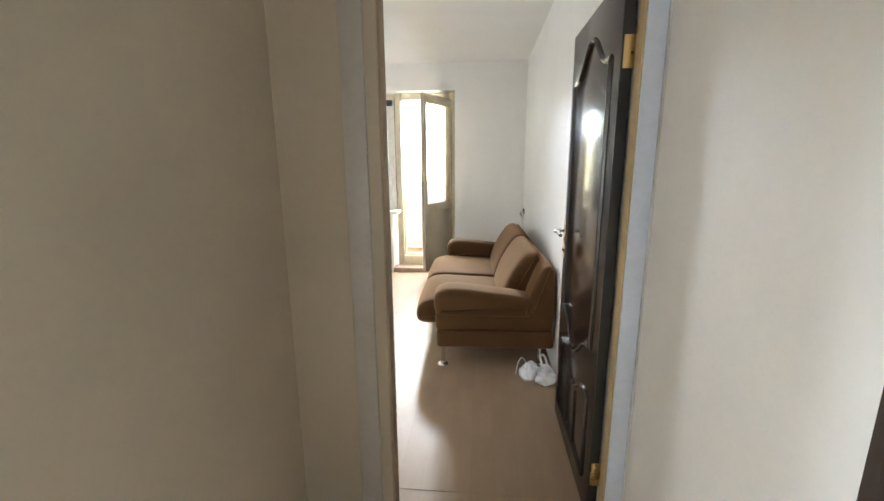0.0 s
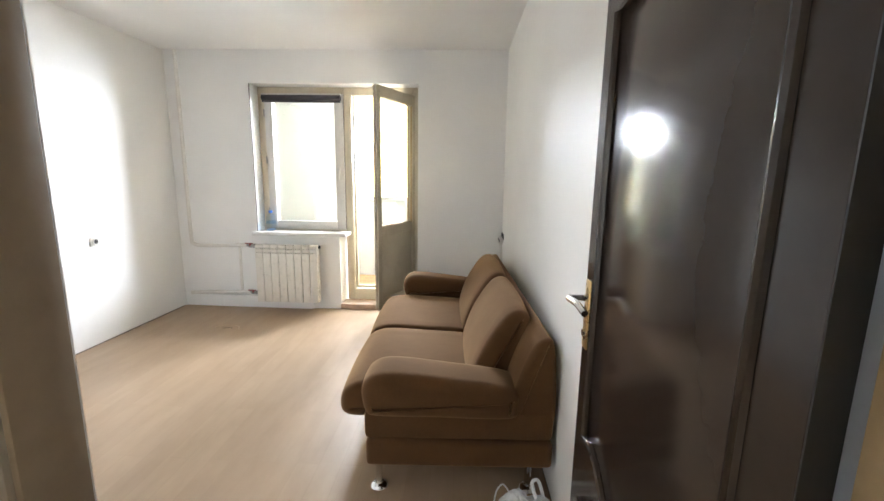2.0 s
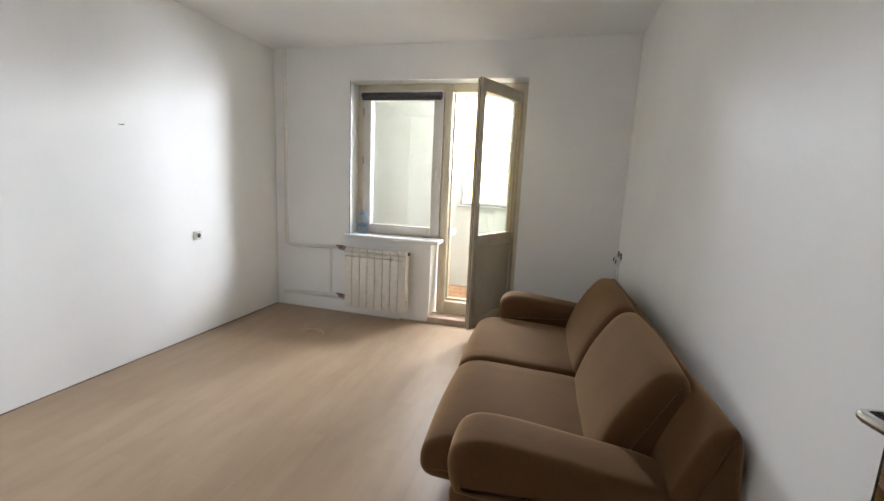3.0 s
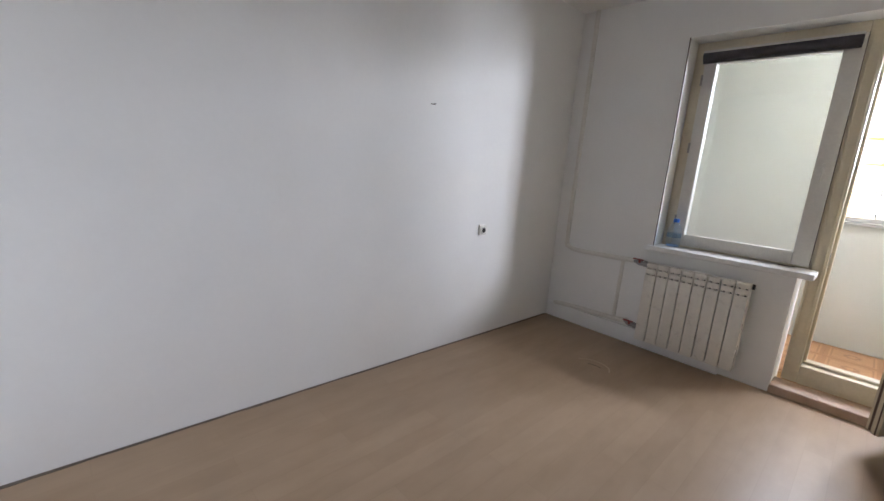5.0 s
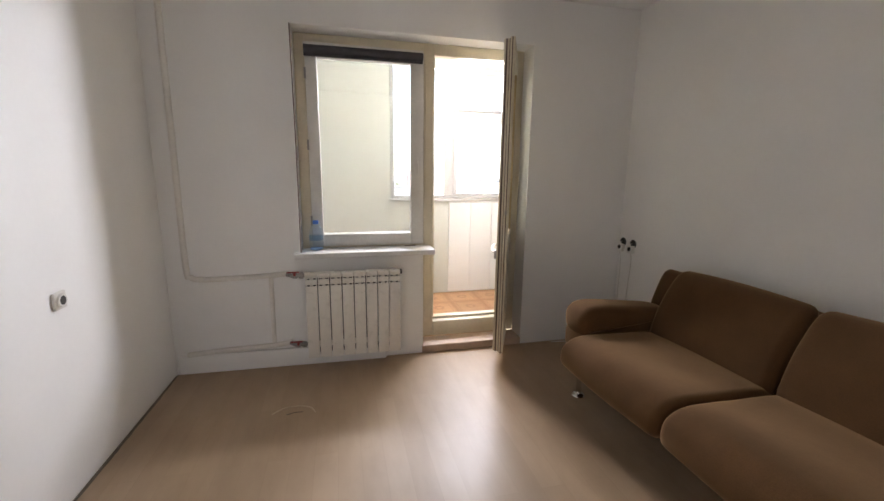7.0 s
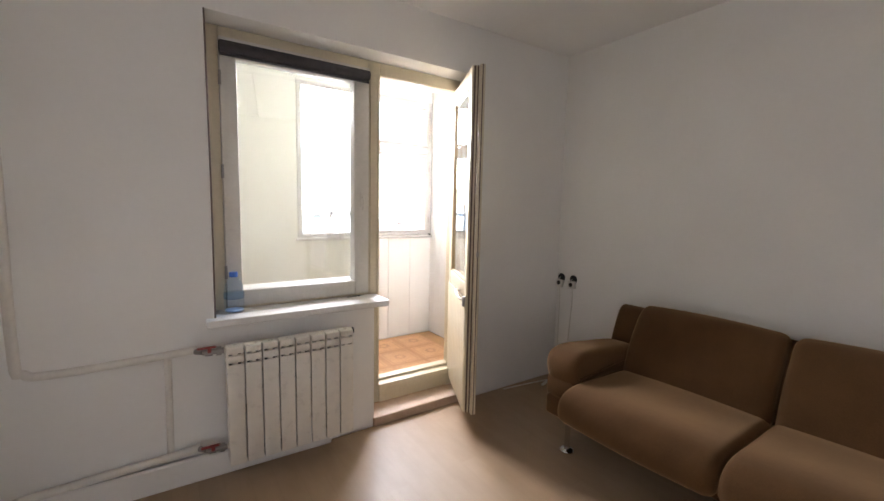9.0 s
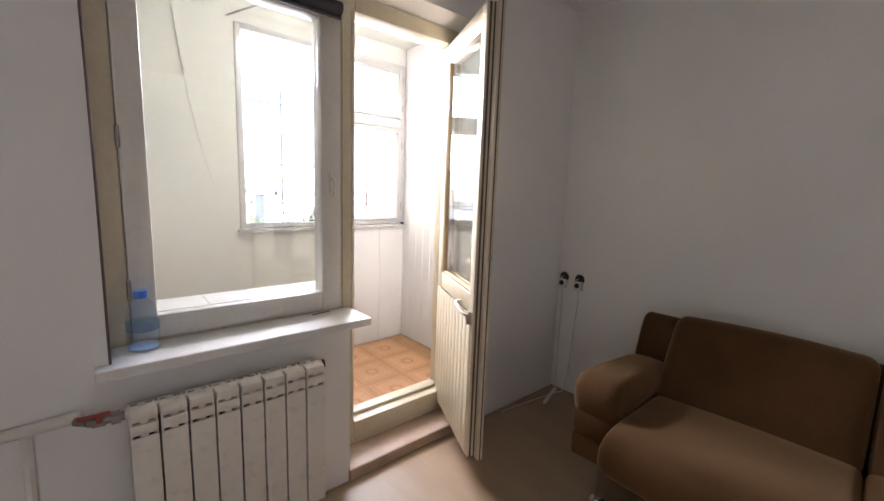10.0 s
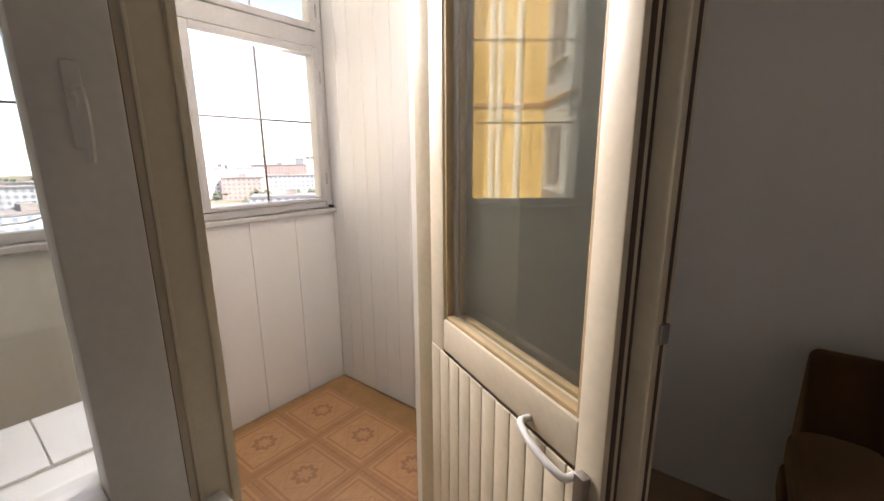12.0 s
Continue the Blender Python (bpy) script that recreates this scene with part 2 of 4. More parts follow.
# stained white, base colour darkened so the backlit frame stands out against the sky
M_BALFRAME = painted("darkened_white_paint", (0.48, 0.465, 0.44), 0.45, 0.06, 4, 60, 0.12, 0.002, stain=(0.4, 0.35, 0.28), stain_amt=0.3)
M_OLDCABLE = plain("grey_cable", (0.54, 0.52, 0.47), 0.5)
M_GREYWALL = painted("balcony_concrete", (0.36, 0.35, 0.33), 0.8, 0.08)

# ---- building helpers ----


def box(bm, x0, x1, y0, y1, z0, z1, bev=0.0, seg=2):
    vs = [bm.verts.new((x, y, z)) for x in (x0, x1) for y in (y0, y1) for z in (z0, z1)]
    fs = [bm.faces.new([vs[i] for i in q]) for q in ((0, 1, 3, 2), (4, 6, 7, 5), (0, 4, 5, 1), (2, 3, 7, 6), (0, 2, 6, 4), (1, 5, 7, 3))]
    if bev:
        es = list({e for f in fs for e in f.edges})
        bmesh.ops.bevel(bm, geom=es, offset=bev, segments=seg, profile=0.5, affect="EDGES")
    return bm


def boxes(*rows, bev=0.0):
    bm = bmesh.new()
    for r in rows:
        box(bm, *r, bev=bev)
    return bm


def cyl(bm, a, b, r0, r1=None, n=20):
    a, b = Vector(a), Vector(b)
    d = b - a
    res = bmesh.ops.create_cone(bm, cap_ends=True, segments=n, radius1=r0, radius2=r0 if r1 is None else r1, depth=d.length)
    bmesh.ops.transform(bm, matrix=Matrix.Translation((a + b) / 2) @ d.to_track_quat("Z", "Y").to_matrix().to_4x4(), verts=res["verts"])
    return bm


def lathe(bm, prof, n=28, at=(0, 0, 0)):
    rings = [[bm.verts.new((at[0] + r * math.cos(2 * math.pi * k / n), at[1] + r * math.sin(2 * math.pi * k / n), at[2] + z)) for k in range(n)] for r, z in prof]
    for a, b in zip(rings, rings[1:]):
        for k in range(n):
            bm.faces.new((a[k], a[(k + 1) % n], b[(k + 1) % n], b[k]))
    bm.faces.new(rings[0][::-1])
    bm.faces.new(rings[-1])
    return bm


def tube(bm, pts, r, n=8, smooth=4):
    """A round tube through points, with smoothed corners."""
    pts = [Vector(p) for p in pts]
    if smooth:
        out = []
        for i in range(len(pts) - 1):
            p0, p1, p2, p3 = pts[max(i - 1, 0)], pts[i], pts[i + 1], pts[min(i + 2, len(pts) - 1)]
            for k in range(smooth):
                t = k / smooth
                out.append(0.5 * ((2 * p1) + (p2 - p0) * t + (2 * p0 - 5 * p1 + 4 * p2 - p3) * t * t + (3 * p1 - p0 - 3 * p2 + p3) * t ** 3))
        pts = out + [pts[-1]]
    rings, side = [], None
    for i, p in enumerate(pts):
        d = (pts[min(i + 1, len(pts) - 1)] - pts[max(i - 1, 0)]).normalized()
        if side is None:
            side = d.orthogonal().normalized()
        side = (side - d * side.dot(d)).normalized()
        up = d.cross(side)
        rings.append([bm.verts.new(p + r * (math.cos(2 * math.pi * k / n) * side + math.sin(2 * math.pi * k / n) * up)) for k in range(n)])
    for a, b in zip(rings, rings[1:]):
        for k in range(n):
            bm.faces.new((a[k], a[(k + 1) % n], b[(k + 1) % n], b[k]))
    bm.faces.new(rings[0][::-1])
    bm.faces.new(rings[-1])
    return bm


def closed_curve(pts, per=6):
    out, n = [], len(pts)
    for i in range(n):
        p0, p1, p2, p3 = (np.array(pts[(i + k) % n], float) for k in (-1, 0, 1, 2))
        for k in range(per):
            t = k / per
            out.append(0.5 * (2 * p1 + (p2 - p0) * t + (2 * p0 - 5 * p1 + 4 * p2 - p3) * t * t + (3 * p1 - p0 - 3 * p2 + p3) * t ** 3))
    return np.array(out)


def cushion(bm, profile, y0, y1, r, puff=0.0, ny=10, per=5):
    """A padded form: a rounded profile in x and z drawn along y, its ends rounded by r, its middle swollen by puff."""
    c = closed_curve(profile, per)
    d = np.roll(c, -1, 0) - np.roll(c, 1, 0)
    nrm = np.stack([d[:, 1], -d[:, 0]], 1) / np.linalg.norm(d, axis=1)[:, None]
    area = np.sum(c[:, 0] * np.roll(c[:, 1], -1) - np.roll(c[:, 0], -1) * c[:, 1])
    if area < 0:
        nrm = -nrm
    ys, ins = [], []
    for k in range(5):
        a = math.pi / 2 * k / 4
        ys.append(y0 + r * (1 - math.sin(a)))
        ins.append(r * (1 - math.cos(a)))
    order = sorted(zip(ys, [r - math.sqrt(max(0, r * r - (r - (y - y0)) ** 2)) for y in ys]))
    sect = order + [(y0 + r + (y1 - y0 - 2 * r) * k / ny, 0.0) for k in range(1, ny)] + [(y0 + y1 - y, i) for y, i in reversed(order)]
    rings = []
    for y, i in sect:
        s = (y - y0) / (y1 - y0)
        off = -i + puff * math.sin(math.pi * s)
        ring = c + nrm * off
        rings.append([bm.verts.new((p[0], y, p[1])) for p in ring])
    for a, b in zip(rings, rings[1:]):
        for k in range(len(a)):
            bm.faces.new((a[k], a[(k + 1) % len(a)], b[(k + 1) % len(a)], b[k]))
    bm.faces.new(rings[0][::-1])
    bm.faces.new(rings[-1])
    return bm


def link(name, bm, mat, smooth=False):
    bmesh.ops.recalc_face_normals(bm, faces=bm.faces)
    me = bpy.data.meshes.new(name)
    bm.to_mesh(me)
    bm.free()
    me.materials.append(mat)
    if smooth:
        me.shade_smooth()
        me.set_sharp_from_angle(angle=radians(42))
    return new(name, me)


def part(name, bm, mat, parent, label="", smooth=True):
    ob = link(name, bm, mat, smooth)
    ob.parent = parent
    if parent.type == "EMPTY" or parent.parent:
        bpy.context.view_layer.update()
    ob.matrix_parent_inverse = parent.matrix_world.inverted()
    return tagged(ob, label)


def thing(name, label, category, at=(0, 0, 0), group="", kind=""):
    ob = new(name)
    ob.empty_display_size = 0.1
    ob.matrix_world = Matrix.Translation(at)
    bpy.context.view_layer.update()
    return tagged(ob, label, category, group, kind)


def setting(name, bm, mat, label="", smooth=False):
    return tagged(link(name, bm, mat, smooth), label, kind="structure")

# ---- plan: metres, room walls along x and y ----
WEST, EAST, NORTH, SOUTH, CEIL = -1.62, 1.755, 6.0, 2.30, 2.59
HW, HE, HN, HS = 0.553, 1.79, 2.12, -1.6
BN, BE, BW, BTOP, BFLOOR = 7.46, 1.41, -1.9, 2.60, 0.03
OUT = 6.38

# ---- setting: room ----


def west_x(y):
    """The west wall stands slightly out of square."""
    return WEST + 0.005 - 0.0150 * (NORTH - y)


def sheet_floor(x0, x1, y0, y1):
    """Sheet flooring with an unevenly cut edge along the west wall."""
    bm = bmesh.new()
    n = 60
    top = []
    for k in range(n + 1):
        y = y0 + (y1 - y0) * k / n
        w = west_x(y) + 0.012 + 0.009 * noise.noise((y * 3.1, 1.7, 0)) + 0.005 * noise.noise((y * 14, 5.2, 0))
        top.append((bm.verts.new((w, y, 0)), bm.verts.new((x1, y, 0)), bm.verts.new((w, y, -0.004)), bm.verts.new((x1, y, -0.004))))
    for a, b in zip(top, top[1:]):
        bm.faces.new((a[0], a[1], b[1], b[0]))
        bm.faces.new((a[2], b[2], b[3], a[3]))
        bm.faces.new((a[0], b[0], b[2], a[2]))
        bm.faces.new((a[1], a[3], b[3], b[1]))
    bm.faces.new((top[0][0], top[0][2], top[0][3], top[0][1]))
    bm.faces.new((top[-1][0], top[-1][1], top[-1][3], top[-1][2]))
    return bm


setting("floor", sheet_floor(WEST, EAST - 0.004, SOUTH, NORTH - 0.006), M_FLOOR, "light oak patterned sheet floor, worn and slightly glossy")
setting("subfloor", boxes((WEST - 0.1, EAST, SOUTH - 0.2, NORTH + 0.1, -0.2, -0.0045)), M_SUB, "dark screed showing at the floor's edge")
setting("ceiling", boxes((WEST - 0.1, EAST + 0.1, SOUTH - 0.05, OUT, CEIL, CEIL + 0.15)), M_CEIL, "whitewashed concrete ceiling, slightly stained")
bm = bmesh.new()
box(bm, WEST - 0.22, WEST, SOUTH - 0.18, OUT, -0.2, CEIL)
for v in bm.verts:
    if v.co.x > WEST - 0.1:
        v.co.x = west_x(v.co.y)
setting("wall_west", bm, M_WALL, "white painted plaster wall, uneven")
setting("wall_east", boxes((EAST, EAST + 0.12, SOUTH, OUT, -0.2, CEIL)), M_WALL, "white painted plaster wall, uneven")
# window wall, with the window and door niche cut through it
setting("wall_north", boxes(
    (WEST, -0.775, NORTH, OUT, -0.2, CEIL), (0.895, EAST, NORTH, OUT, -0.2, CEIL),
    (-0.775, 0.895, NORTH, OUT, 2.28, CEIL), (-0.775, 0.078, NORTH, OUT, -0.2, 0.777)), M_WALL, "white painted window wall with a deep niche")
setting("wall_south", boxes(
    (WEST, 0.822, HN, SOUTH, -0.2, CEIL), (0.822, 1.80, HN, SOUTH, 2.06, CEIL), (1.79, 1.91, HN, SOUTH, -0.2, CEIL)),
    M_WALL, "white painted wall with the room's doorway")
setting("roof_slab", boxes((-2.4, 2.2, -2.2, 7.72, 2.76, 2.95)), M_GREYWALL, "concrete slab of the floor above")
# ---- setting: hall ----
setting("hall_floor", boxes((HW, HE, HS, SOUTH, -0.1, -0.002)), M_FLOOR, "light oak patterned sheet floor of the hall")
setting("hall_ceiling", boxes((HW - 1.6, HE + 0.1, HS - 0.1, HN + 0.02, CEIL, CEIL + 0.15)), M_CEIL, "whitewashed hall ceiling")
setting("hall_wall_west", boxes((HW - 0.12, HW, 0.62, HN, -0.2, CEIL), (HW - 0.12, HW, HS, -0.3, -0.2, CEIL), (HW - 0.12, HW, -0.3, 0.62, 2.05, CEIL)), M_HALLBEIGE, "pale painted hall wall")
setting("hall_wall_east", boxes((HE, HE + 0.12, HS, HN - 0.003, -0.2, CEIL)), M_HALLWALL, "pale painted hall wall")
setting("hall_wall_south", boxes((HW - 0.1, HE + 0.1, HS - 0.12, HS, -0.2, CEIL)), M_HALLWALL, "pale painted hall end wall")
setting("side_room_wall", boxes((-1.1, -1.0, HS, -0.4, -0.2, CEIL), (-1.1, -1.0, 0.6, HN, -0.2, CEIL), (-1.1, -1.0, -0.4, 0.6, -0.2, 0.85), (-1.1, -1.0, -0.4, 0.6, 2.05, CEIL), (-1.0, HW - 0.12, -0.95, -0.85, -0.2, CEIL), (-1.0, HW - 0.12, 1.0, 1.1, -0.2, CEIL)), M_HALLWALL, "pale wall of the room off the hall")
setting("side_room_floor", boxes((-1.0, HW, -0.85, 1.0, -0.1, -0.003)), M_FLOOR, "floor of the room off the hall")

# ---- setting: balcony ----
setting("balcony_slab", boxes((BW, BE, OUT, BN, -0.12, BFLOOR - 0.006)), M_TRIMWOOD, "brown border of the balcony floor")
setting("balcony_ceiling", boxes((BW, BE + 0.1, OUT, BN + 0.15, BTOP, BTOP + 0.15)), M_BALC, "pale yellow balcony ceiling")
setting("balcony_wall_west", boxes((BW - 0.1, BW, OUT, BN + 0.12, -0.12, BTOP)), M_BALC, "pale yellow balcony end wall")
setting("balcony_wall_east", boxes((BE + 0.012, BE + 0.13, OUT, BN + 0.12, -0.12, BTOP)), M_GREYWALL, "balcony end wall behind panels")
setting("balcony_wall_front", boxes(
    (BW, 0.02, BN + 0.012, BN + 0.12, -0.12, BTOP), (0.02, BE + 0.012, BN + 0.012, BN + 0.12, -0.12, 1.085),
    (0.02, BE + 0.012, BN + 0.012, BN + 0.12, 2.46, BTOP)), M_BALC, "pale yellow plastered balcony front wall")
setting("facade_outside", boxes((-1.9, WEST, OUT - 0.3, OUT, -0.12, BTOP), (EAST, 1.9, OUT - 0.3, OUT, -0.12, BTOP)), M_GREYWALL)

# plaster ridges over the heating pipes on the window wall
pipes = tagged(new("heating_pipe", None), "white painted heating pipes half sunk in the plaster", "pipe")
part("riser", tube(bmesh.new(), [(-1.495, 5.998, 2.588), (-1.495, 5.998, 1.5), (-1.495, 5.998, 0.76), (-1.47, 5.998, 0.675), (-1.39, 5.998, 0.655), (-1.1, 5.996, 0.66), (-0.86, 5.975, 0.676)], 0.019, 10, 4), M_PIPE, pipes)
part("bypass", tube(bmesh.new(), [(-0.98, 5.998, 0.655), (-0.985, 5.998, 0.16)], 0.015, 8, 0), M_PIPE, pipes)
part("return_pipe", tube(bmesh.new(), [(-1.53, 5.98, 0.14), (-1.3, 5.98, 0.155), (-0.98, 5.975, 0.165), (-0.86, 5.965, 0.185)], 0.019, 10, 4), M_PIPE, pipes)
bm = boxes((-1.60, -0.2, 5.955, 6.0, -0.003, 0.132), bev=0.012)
for v in bm.verts:
    if v.co.y < 5.98:
        v.co.y += 0.030 * (-0.2 - v.co.x) / 1.4
setting("plinth", bm, M_WALL, "low plastered ledge along the window wall")

# ---- doorway between hall and room ----
frame1 = tagged(new("door_frame", None), "rough door frame, pale paint over raw pine", "door frame", kind="structure")
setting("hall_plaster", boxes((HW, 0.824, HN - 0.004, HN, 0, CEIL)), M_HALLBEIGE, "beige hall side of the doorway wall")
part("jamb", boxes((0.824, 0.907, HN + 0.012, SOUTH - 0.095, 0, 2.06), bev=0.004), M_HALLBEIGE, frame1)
part("jamb", boxes((1.728, 1.789, HN + 0.010, SOUTH - 0.03, 0, 2.06), bev=0.004), M_BLUEGREY, frame1, "pale blue-grey painted jamb")
part("architrave", boxes((0.788, 0.866, HN - 0.010, HN + 0.010, 0, 2.10), bev=0.004), M_ARCH, frame1, "architrave, its paint greyed to hold the shade of this side")
part("lining", boxes((0.907, 0.915, HN + 0.018, SOUTH - 0.092, 0, 2.05), bev=0.002), M_BROWN, frame1, "brown lining, scuffed, darkened for the jamb's shade")
part("lining", boxes((1.7215, 1.728, HN + 0.016, HN + 0.075, 0, 2.05), bev=0.002), M_PINE, frame1, "raw pine lining")
part("head", boxes((0.824, 1.789, HN + 0.012, SOUTH - 0.03, 2.03, 2.06), bev=0.003), M_HALLWALL, frame1)
part("strike_plate", boxes((0.915, 0.9165, HN + 0.045, HN + 0.062, 0.95, 1.02)), M_STEEL, frame1, "steel strike plate")

# ---- interior door, opened against the wall ----
door = tagged(new("interior_door", None), "dark brown glossy panelled door standing wide open", "door")
DX, DY0, DY1 = 1.682, 2.212, 2.952
part("leaf", boxes((DX, 1.721, DY0, DY1, 0.012, 2.01), bev=0.003), M_DOOR, door)


def ogee(yc, half, z_side, rise, n=16):
    """The arch of a panel's end: flat shoulders, an S up to a rounded crown."""
    out = []
    for k in range(n + 1):
        u = -1 + 2 * k / n
        v = abs(u)
        s = 0.0 if v > 0.82 else 0.5 + 0.5 * math.cos(math.pi * v / 0.82)
        out.append((yc + half * u, z_side + rise * s))
    return out


def panel_ridge(bm, ring, r=0.009):
    pts = [(DX - 0.001, y, z) for y, z in ring]
    tube(bm, pts + [pts[0]], r, 8, 0)


yc = (DY0 + DY1) / 2
half = 0.280
bm = bmesh.new()
panel_ridge(bm, ogee(yc, half, 1.775, 0.125) + list(reversed(ogee(yc, half, 0.70, -0.125))), 0.011)
part("moulding", bm, M_DOOR, door)
bm = bmesh.new()
panel_ridge(bm, [(yc - half, 0.13), (yc + half, 0.13), (yc + half, 0.50)] + list(reversed(ogee(yc, half, 0.50, -0.10))), 0.009)
part("moulding", bm, M_DOOR, door)
for yy in (yc - 0.08, yc + 0.08):
    part("moulding", tube(bmesh.new(), [(DX - 0.001, yy, 0.14), (DX - 0.001, yy, 0.40)], 0.006, 8, 0), M_DOOR, door)
plate = part("lock_plate", boxes((DX - 0.006, DX, 2.900, 2.938, 0.93, 1.125), bev=0.003), M_BRASS, door, "brass lock plate")
part("handle", tube(bmesh.new(), [(DX - 0.002, 2.918, 1.075), (DX - 0.048, 2.918, 1.075), (DX - 0.056, 2.905, 1.075), (DX - 0.052, 2.85, 1.078), (DX - 0.048, 2.795, 1.07)], 0.009, 10, 4), M_CHROME, plate, "polished lever handle")
part("cylinder", cyl(bmesh.new(), (DX - 0.012, 2.918, 0.975), (DX, 2.918, 0.975), 0.010), M_CHROME, plate)
part("edge", boxes((DX + 0.001, 1.7205, DY0 - 0.0015, DY0 + 0.001, 0.014, 2.008)), M_BLACK, door, "black hinge edge", smooth=False)
part("latch", boxes((DX + 0.012, DX + 0.028, DY1 - 0.002, DY1 + 0.012, 1.04, 1.09), bev=0.002), M_CHROME, door)
for z in (0.21, 1.77):
    part("hinge", boxes((DX + 0.008, 1.728, DY0 - 0.0045, DY0 + 0.001, z - 0.05, z + 0.05), bev=0.001), M_BRASS, door, "dull brass hinge")
    part("hinge_pin", cyl(bmesh.new(), (1.7285, DY0 - 0.002, z - 0.052), (1.7285, DY0 - 0.002, z + 0.052), 0.006), M_BRASS, door)

# dark casing of another door on the hall's east wall
casing = tagged(new("hall_door", None), "dark brown door and casing in the hall wall", "door", kind="structure")
part("casing", boxes((HE - 0.016, HE, 1.20, 1.285, 0, 2.08), (HE - 0.016, HE, 0.38, 0.465, 0, 2.08), (HE - 0.016, HE, 0.465, 1.20, 2.0, 2.08), bev=0.003), M_DOOR, casing)
part("leaf", boxes((HE - 0.006, HE - 0.001, 0.465, 1.20, 0.01, 2.0)), M_DOOR, casing)

# ---- room window and balcony door frame ----
win = tagged(new("window_1", None), "old wooden window with cream paint, shut", "window", kind="structure")
F0, F1 = 6.165, 6.285
part("window_frame", boxes((-0.773, -0.705, F0, F1, 0.767, 2.278), (-0.705, 0.115, F0, F1, 2.215, 2.278), (-0.705, 0.115, F0, F1, 0.767, 0.828), (0.115, 0.196, F0, F1, 0.06, 2.278), bev=0.005), M_CREAM, win)
sash = part("sash", boxes((-0.703, -0.625, F0 - 0.018, F0 + 0.03, 0.83, 2.213), (0.020, 0.113, F0 - 0.018, F0 + 0.03, 0.83, 2.213),
                          (-0.625, 0.020, F0 - 0.018, F0 + 0.03, 2.125, 2.213), (-0.625, 0.020, F0 - 0.018, F0 + 0.03, 0.83, 0.915), bev=0.005), M_WINWHITE, win)
part("outer_sash", boxes((-0.703, -0.640, F0 + 0.045, F1 - 0.02, 0.83, 2.213), (0.033, 0.113, F0 + 0.045, F1 - 0.02, 0.83, 2.213),
                         (-0.640, 0.033, F0 + 0.045, F1 - 0.02, 2.14, 2.213), (-0.640, 0.033, F0 + 0.045, F1 - 0.02, 0.83, 0.895), bev=0.005), M_WINWHITE, win)
for y, x0, x1, z0, z1 in ((F0 + 0.008, -0.628, 0.023, 0.912, 2.128), (F0 + 0.07, -0.643, 0.036, 0.892, 2.143)):
    p = part("pane", boxes((x0, x1, y, y + 0.003, z0, z1)), M_DUSTY, win, smooth=False)
    p.visible_shadow = False
hd = part("window_handle", boxes((0.055, 0.073, F0 - 0.024, F0 - 0.018, 1.375, 1.475), bev=0.003), M_WINWHITE, win, "painted-over latch")
part("lever", tube(bmesh.new(), [(0.064, F0 - 0.022, 1.44), (0.064, F0 - 0.045, 1.44), (0.064, F0 - 0.05, 1.40), (0.062, F0 - 0.048, 1.36)], 0.0055, 8, 3), M_WINWHITE, hd)
for z in (1.02, 1.55, 2.02):
    part("hinge", cyl(bmesh.new(), (-0.704, F0 - 0.022, z - 0.035), (-0.704, F0 - 0.022, z + 0.035), 0.007, n=10), M_STEEL, win)
part("seal_strip", boxes((0.1125, 0.1155, F0 - 0.008, F0 + 0.02, 0.84, 2.2)), M_SEAL, win)
setting("window_sill", boxes((-0.815, 0.166, 5.945, F0 + 0.002, 0.778, 0.816), bev=0.006), M_SILL, "thick white painted window sill, chipped")
setting("niche_bead", tube(bmesh.new(), [(-0.775, 5.999, 0.80), (-0.772, 5.999, 1.5), (-0.776, 5.999, 2.28)], 0.004, 6, 4), M_SEAL, "reddish-brown line along the niche edge")

dframe = tagged(new("balcony_door_frame", None), "cream painted balcony door frame with threshold", "door frame", kind="structure")
part("side_post", boxes((0.822, 0.893, F0, F1, 0.06, 2.278), bev=0.005), M_CREAM, dframe)
part("head", boxes((0.196, 0.822, F0, F1, 2.20, 2.278), bev=0.005), M_CREAM, dframe)
part("stop", boxes((0.196, 0.214, F0 + 0.055, F1 - 0.005, 0.2, 2.2), (0.804, 0.822, F0 + 0.055, F1 - 0.005, 0.2, 2.2), bev=0.003), M_CREAM, dframe)
part("threshold", boxes((0.196, 0.822, F0 - 0.01, F1, 0.06, 0.185), (0.196, 0.822, F0 + 0.05, F1, 0.185, 0.205), bev=0.008), M_CREAM, dframe, "worn cream threshold")
for z in (0.895, 1.461):
    part("keeper", boxes((0.195, 0.1985, F0 + 0.022, F0 + 0.044, z - 0.040, z + 0.040), bev=0.001), M_STEEL, dframe, "dark steel keeper")
for x0, x1 in ((0.128, 0.134), (0.178, 0.183)):
    part("groove_bead", boxes((x0, x1, F0 - 0.006, F0 + 0.002, 0.19, 2.2), bev=0.002), M_CREAM, dframe)
setting("door_step", boxes((0.080, 0.893, 5.985, 6.17, -0.002, 0.058), bev=0.008), M_STEP, "worn painted wooden step before the balcony door")
setting("door_reveal", boxes((0.0785, 0.0845, 6.0, F0, 0.06, 0.777)), M_WALL, "white plaster end of the wall under the sill")

# ---- balcony door: two coupled leaves, standing ajar into the room ----
bdoor = thing("balcony_door", "cream painted glazed double-leaf balcony door, ajar into the room", "door", (0.838, 6.213, 0.0))
ANG = math.atan2(-0.902, -0.432)
BD = Matrix.Translation((0.838, 6.213, 0)) @ Matrix.Rotation(ANG, 4, "Z")
BL, BZ0, BZ1 = 0.682, 0.125, 2.195


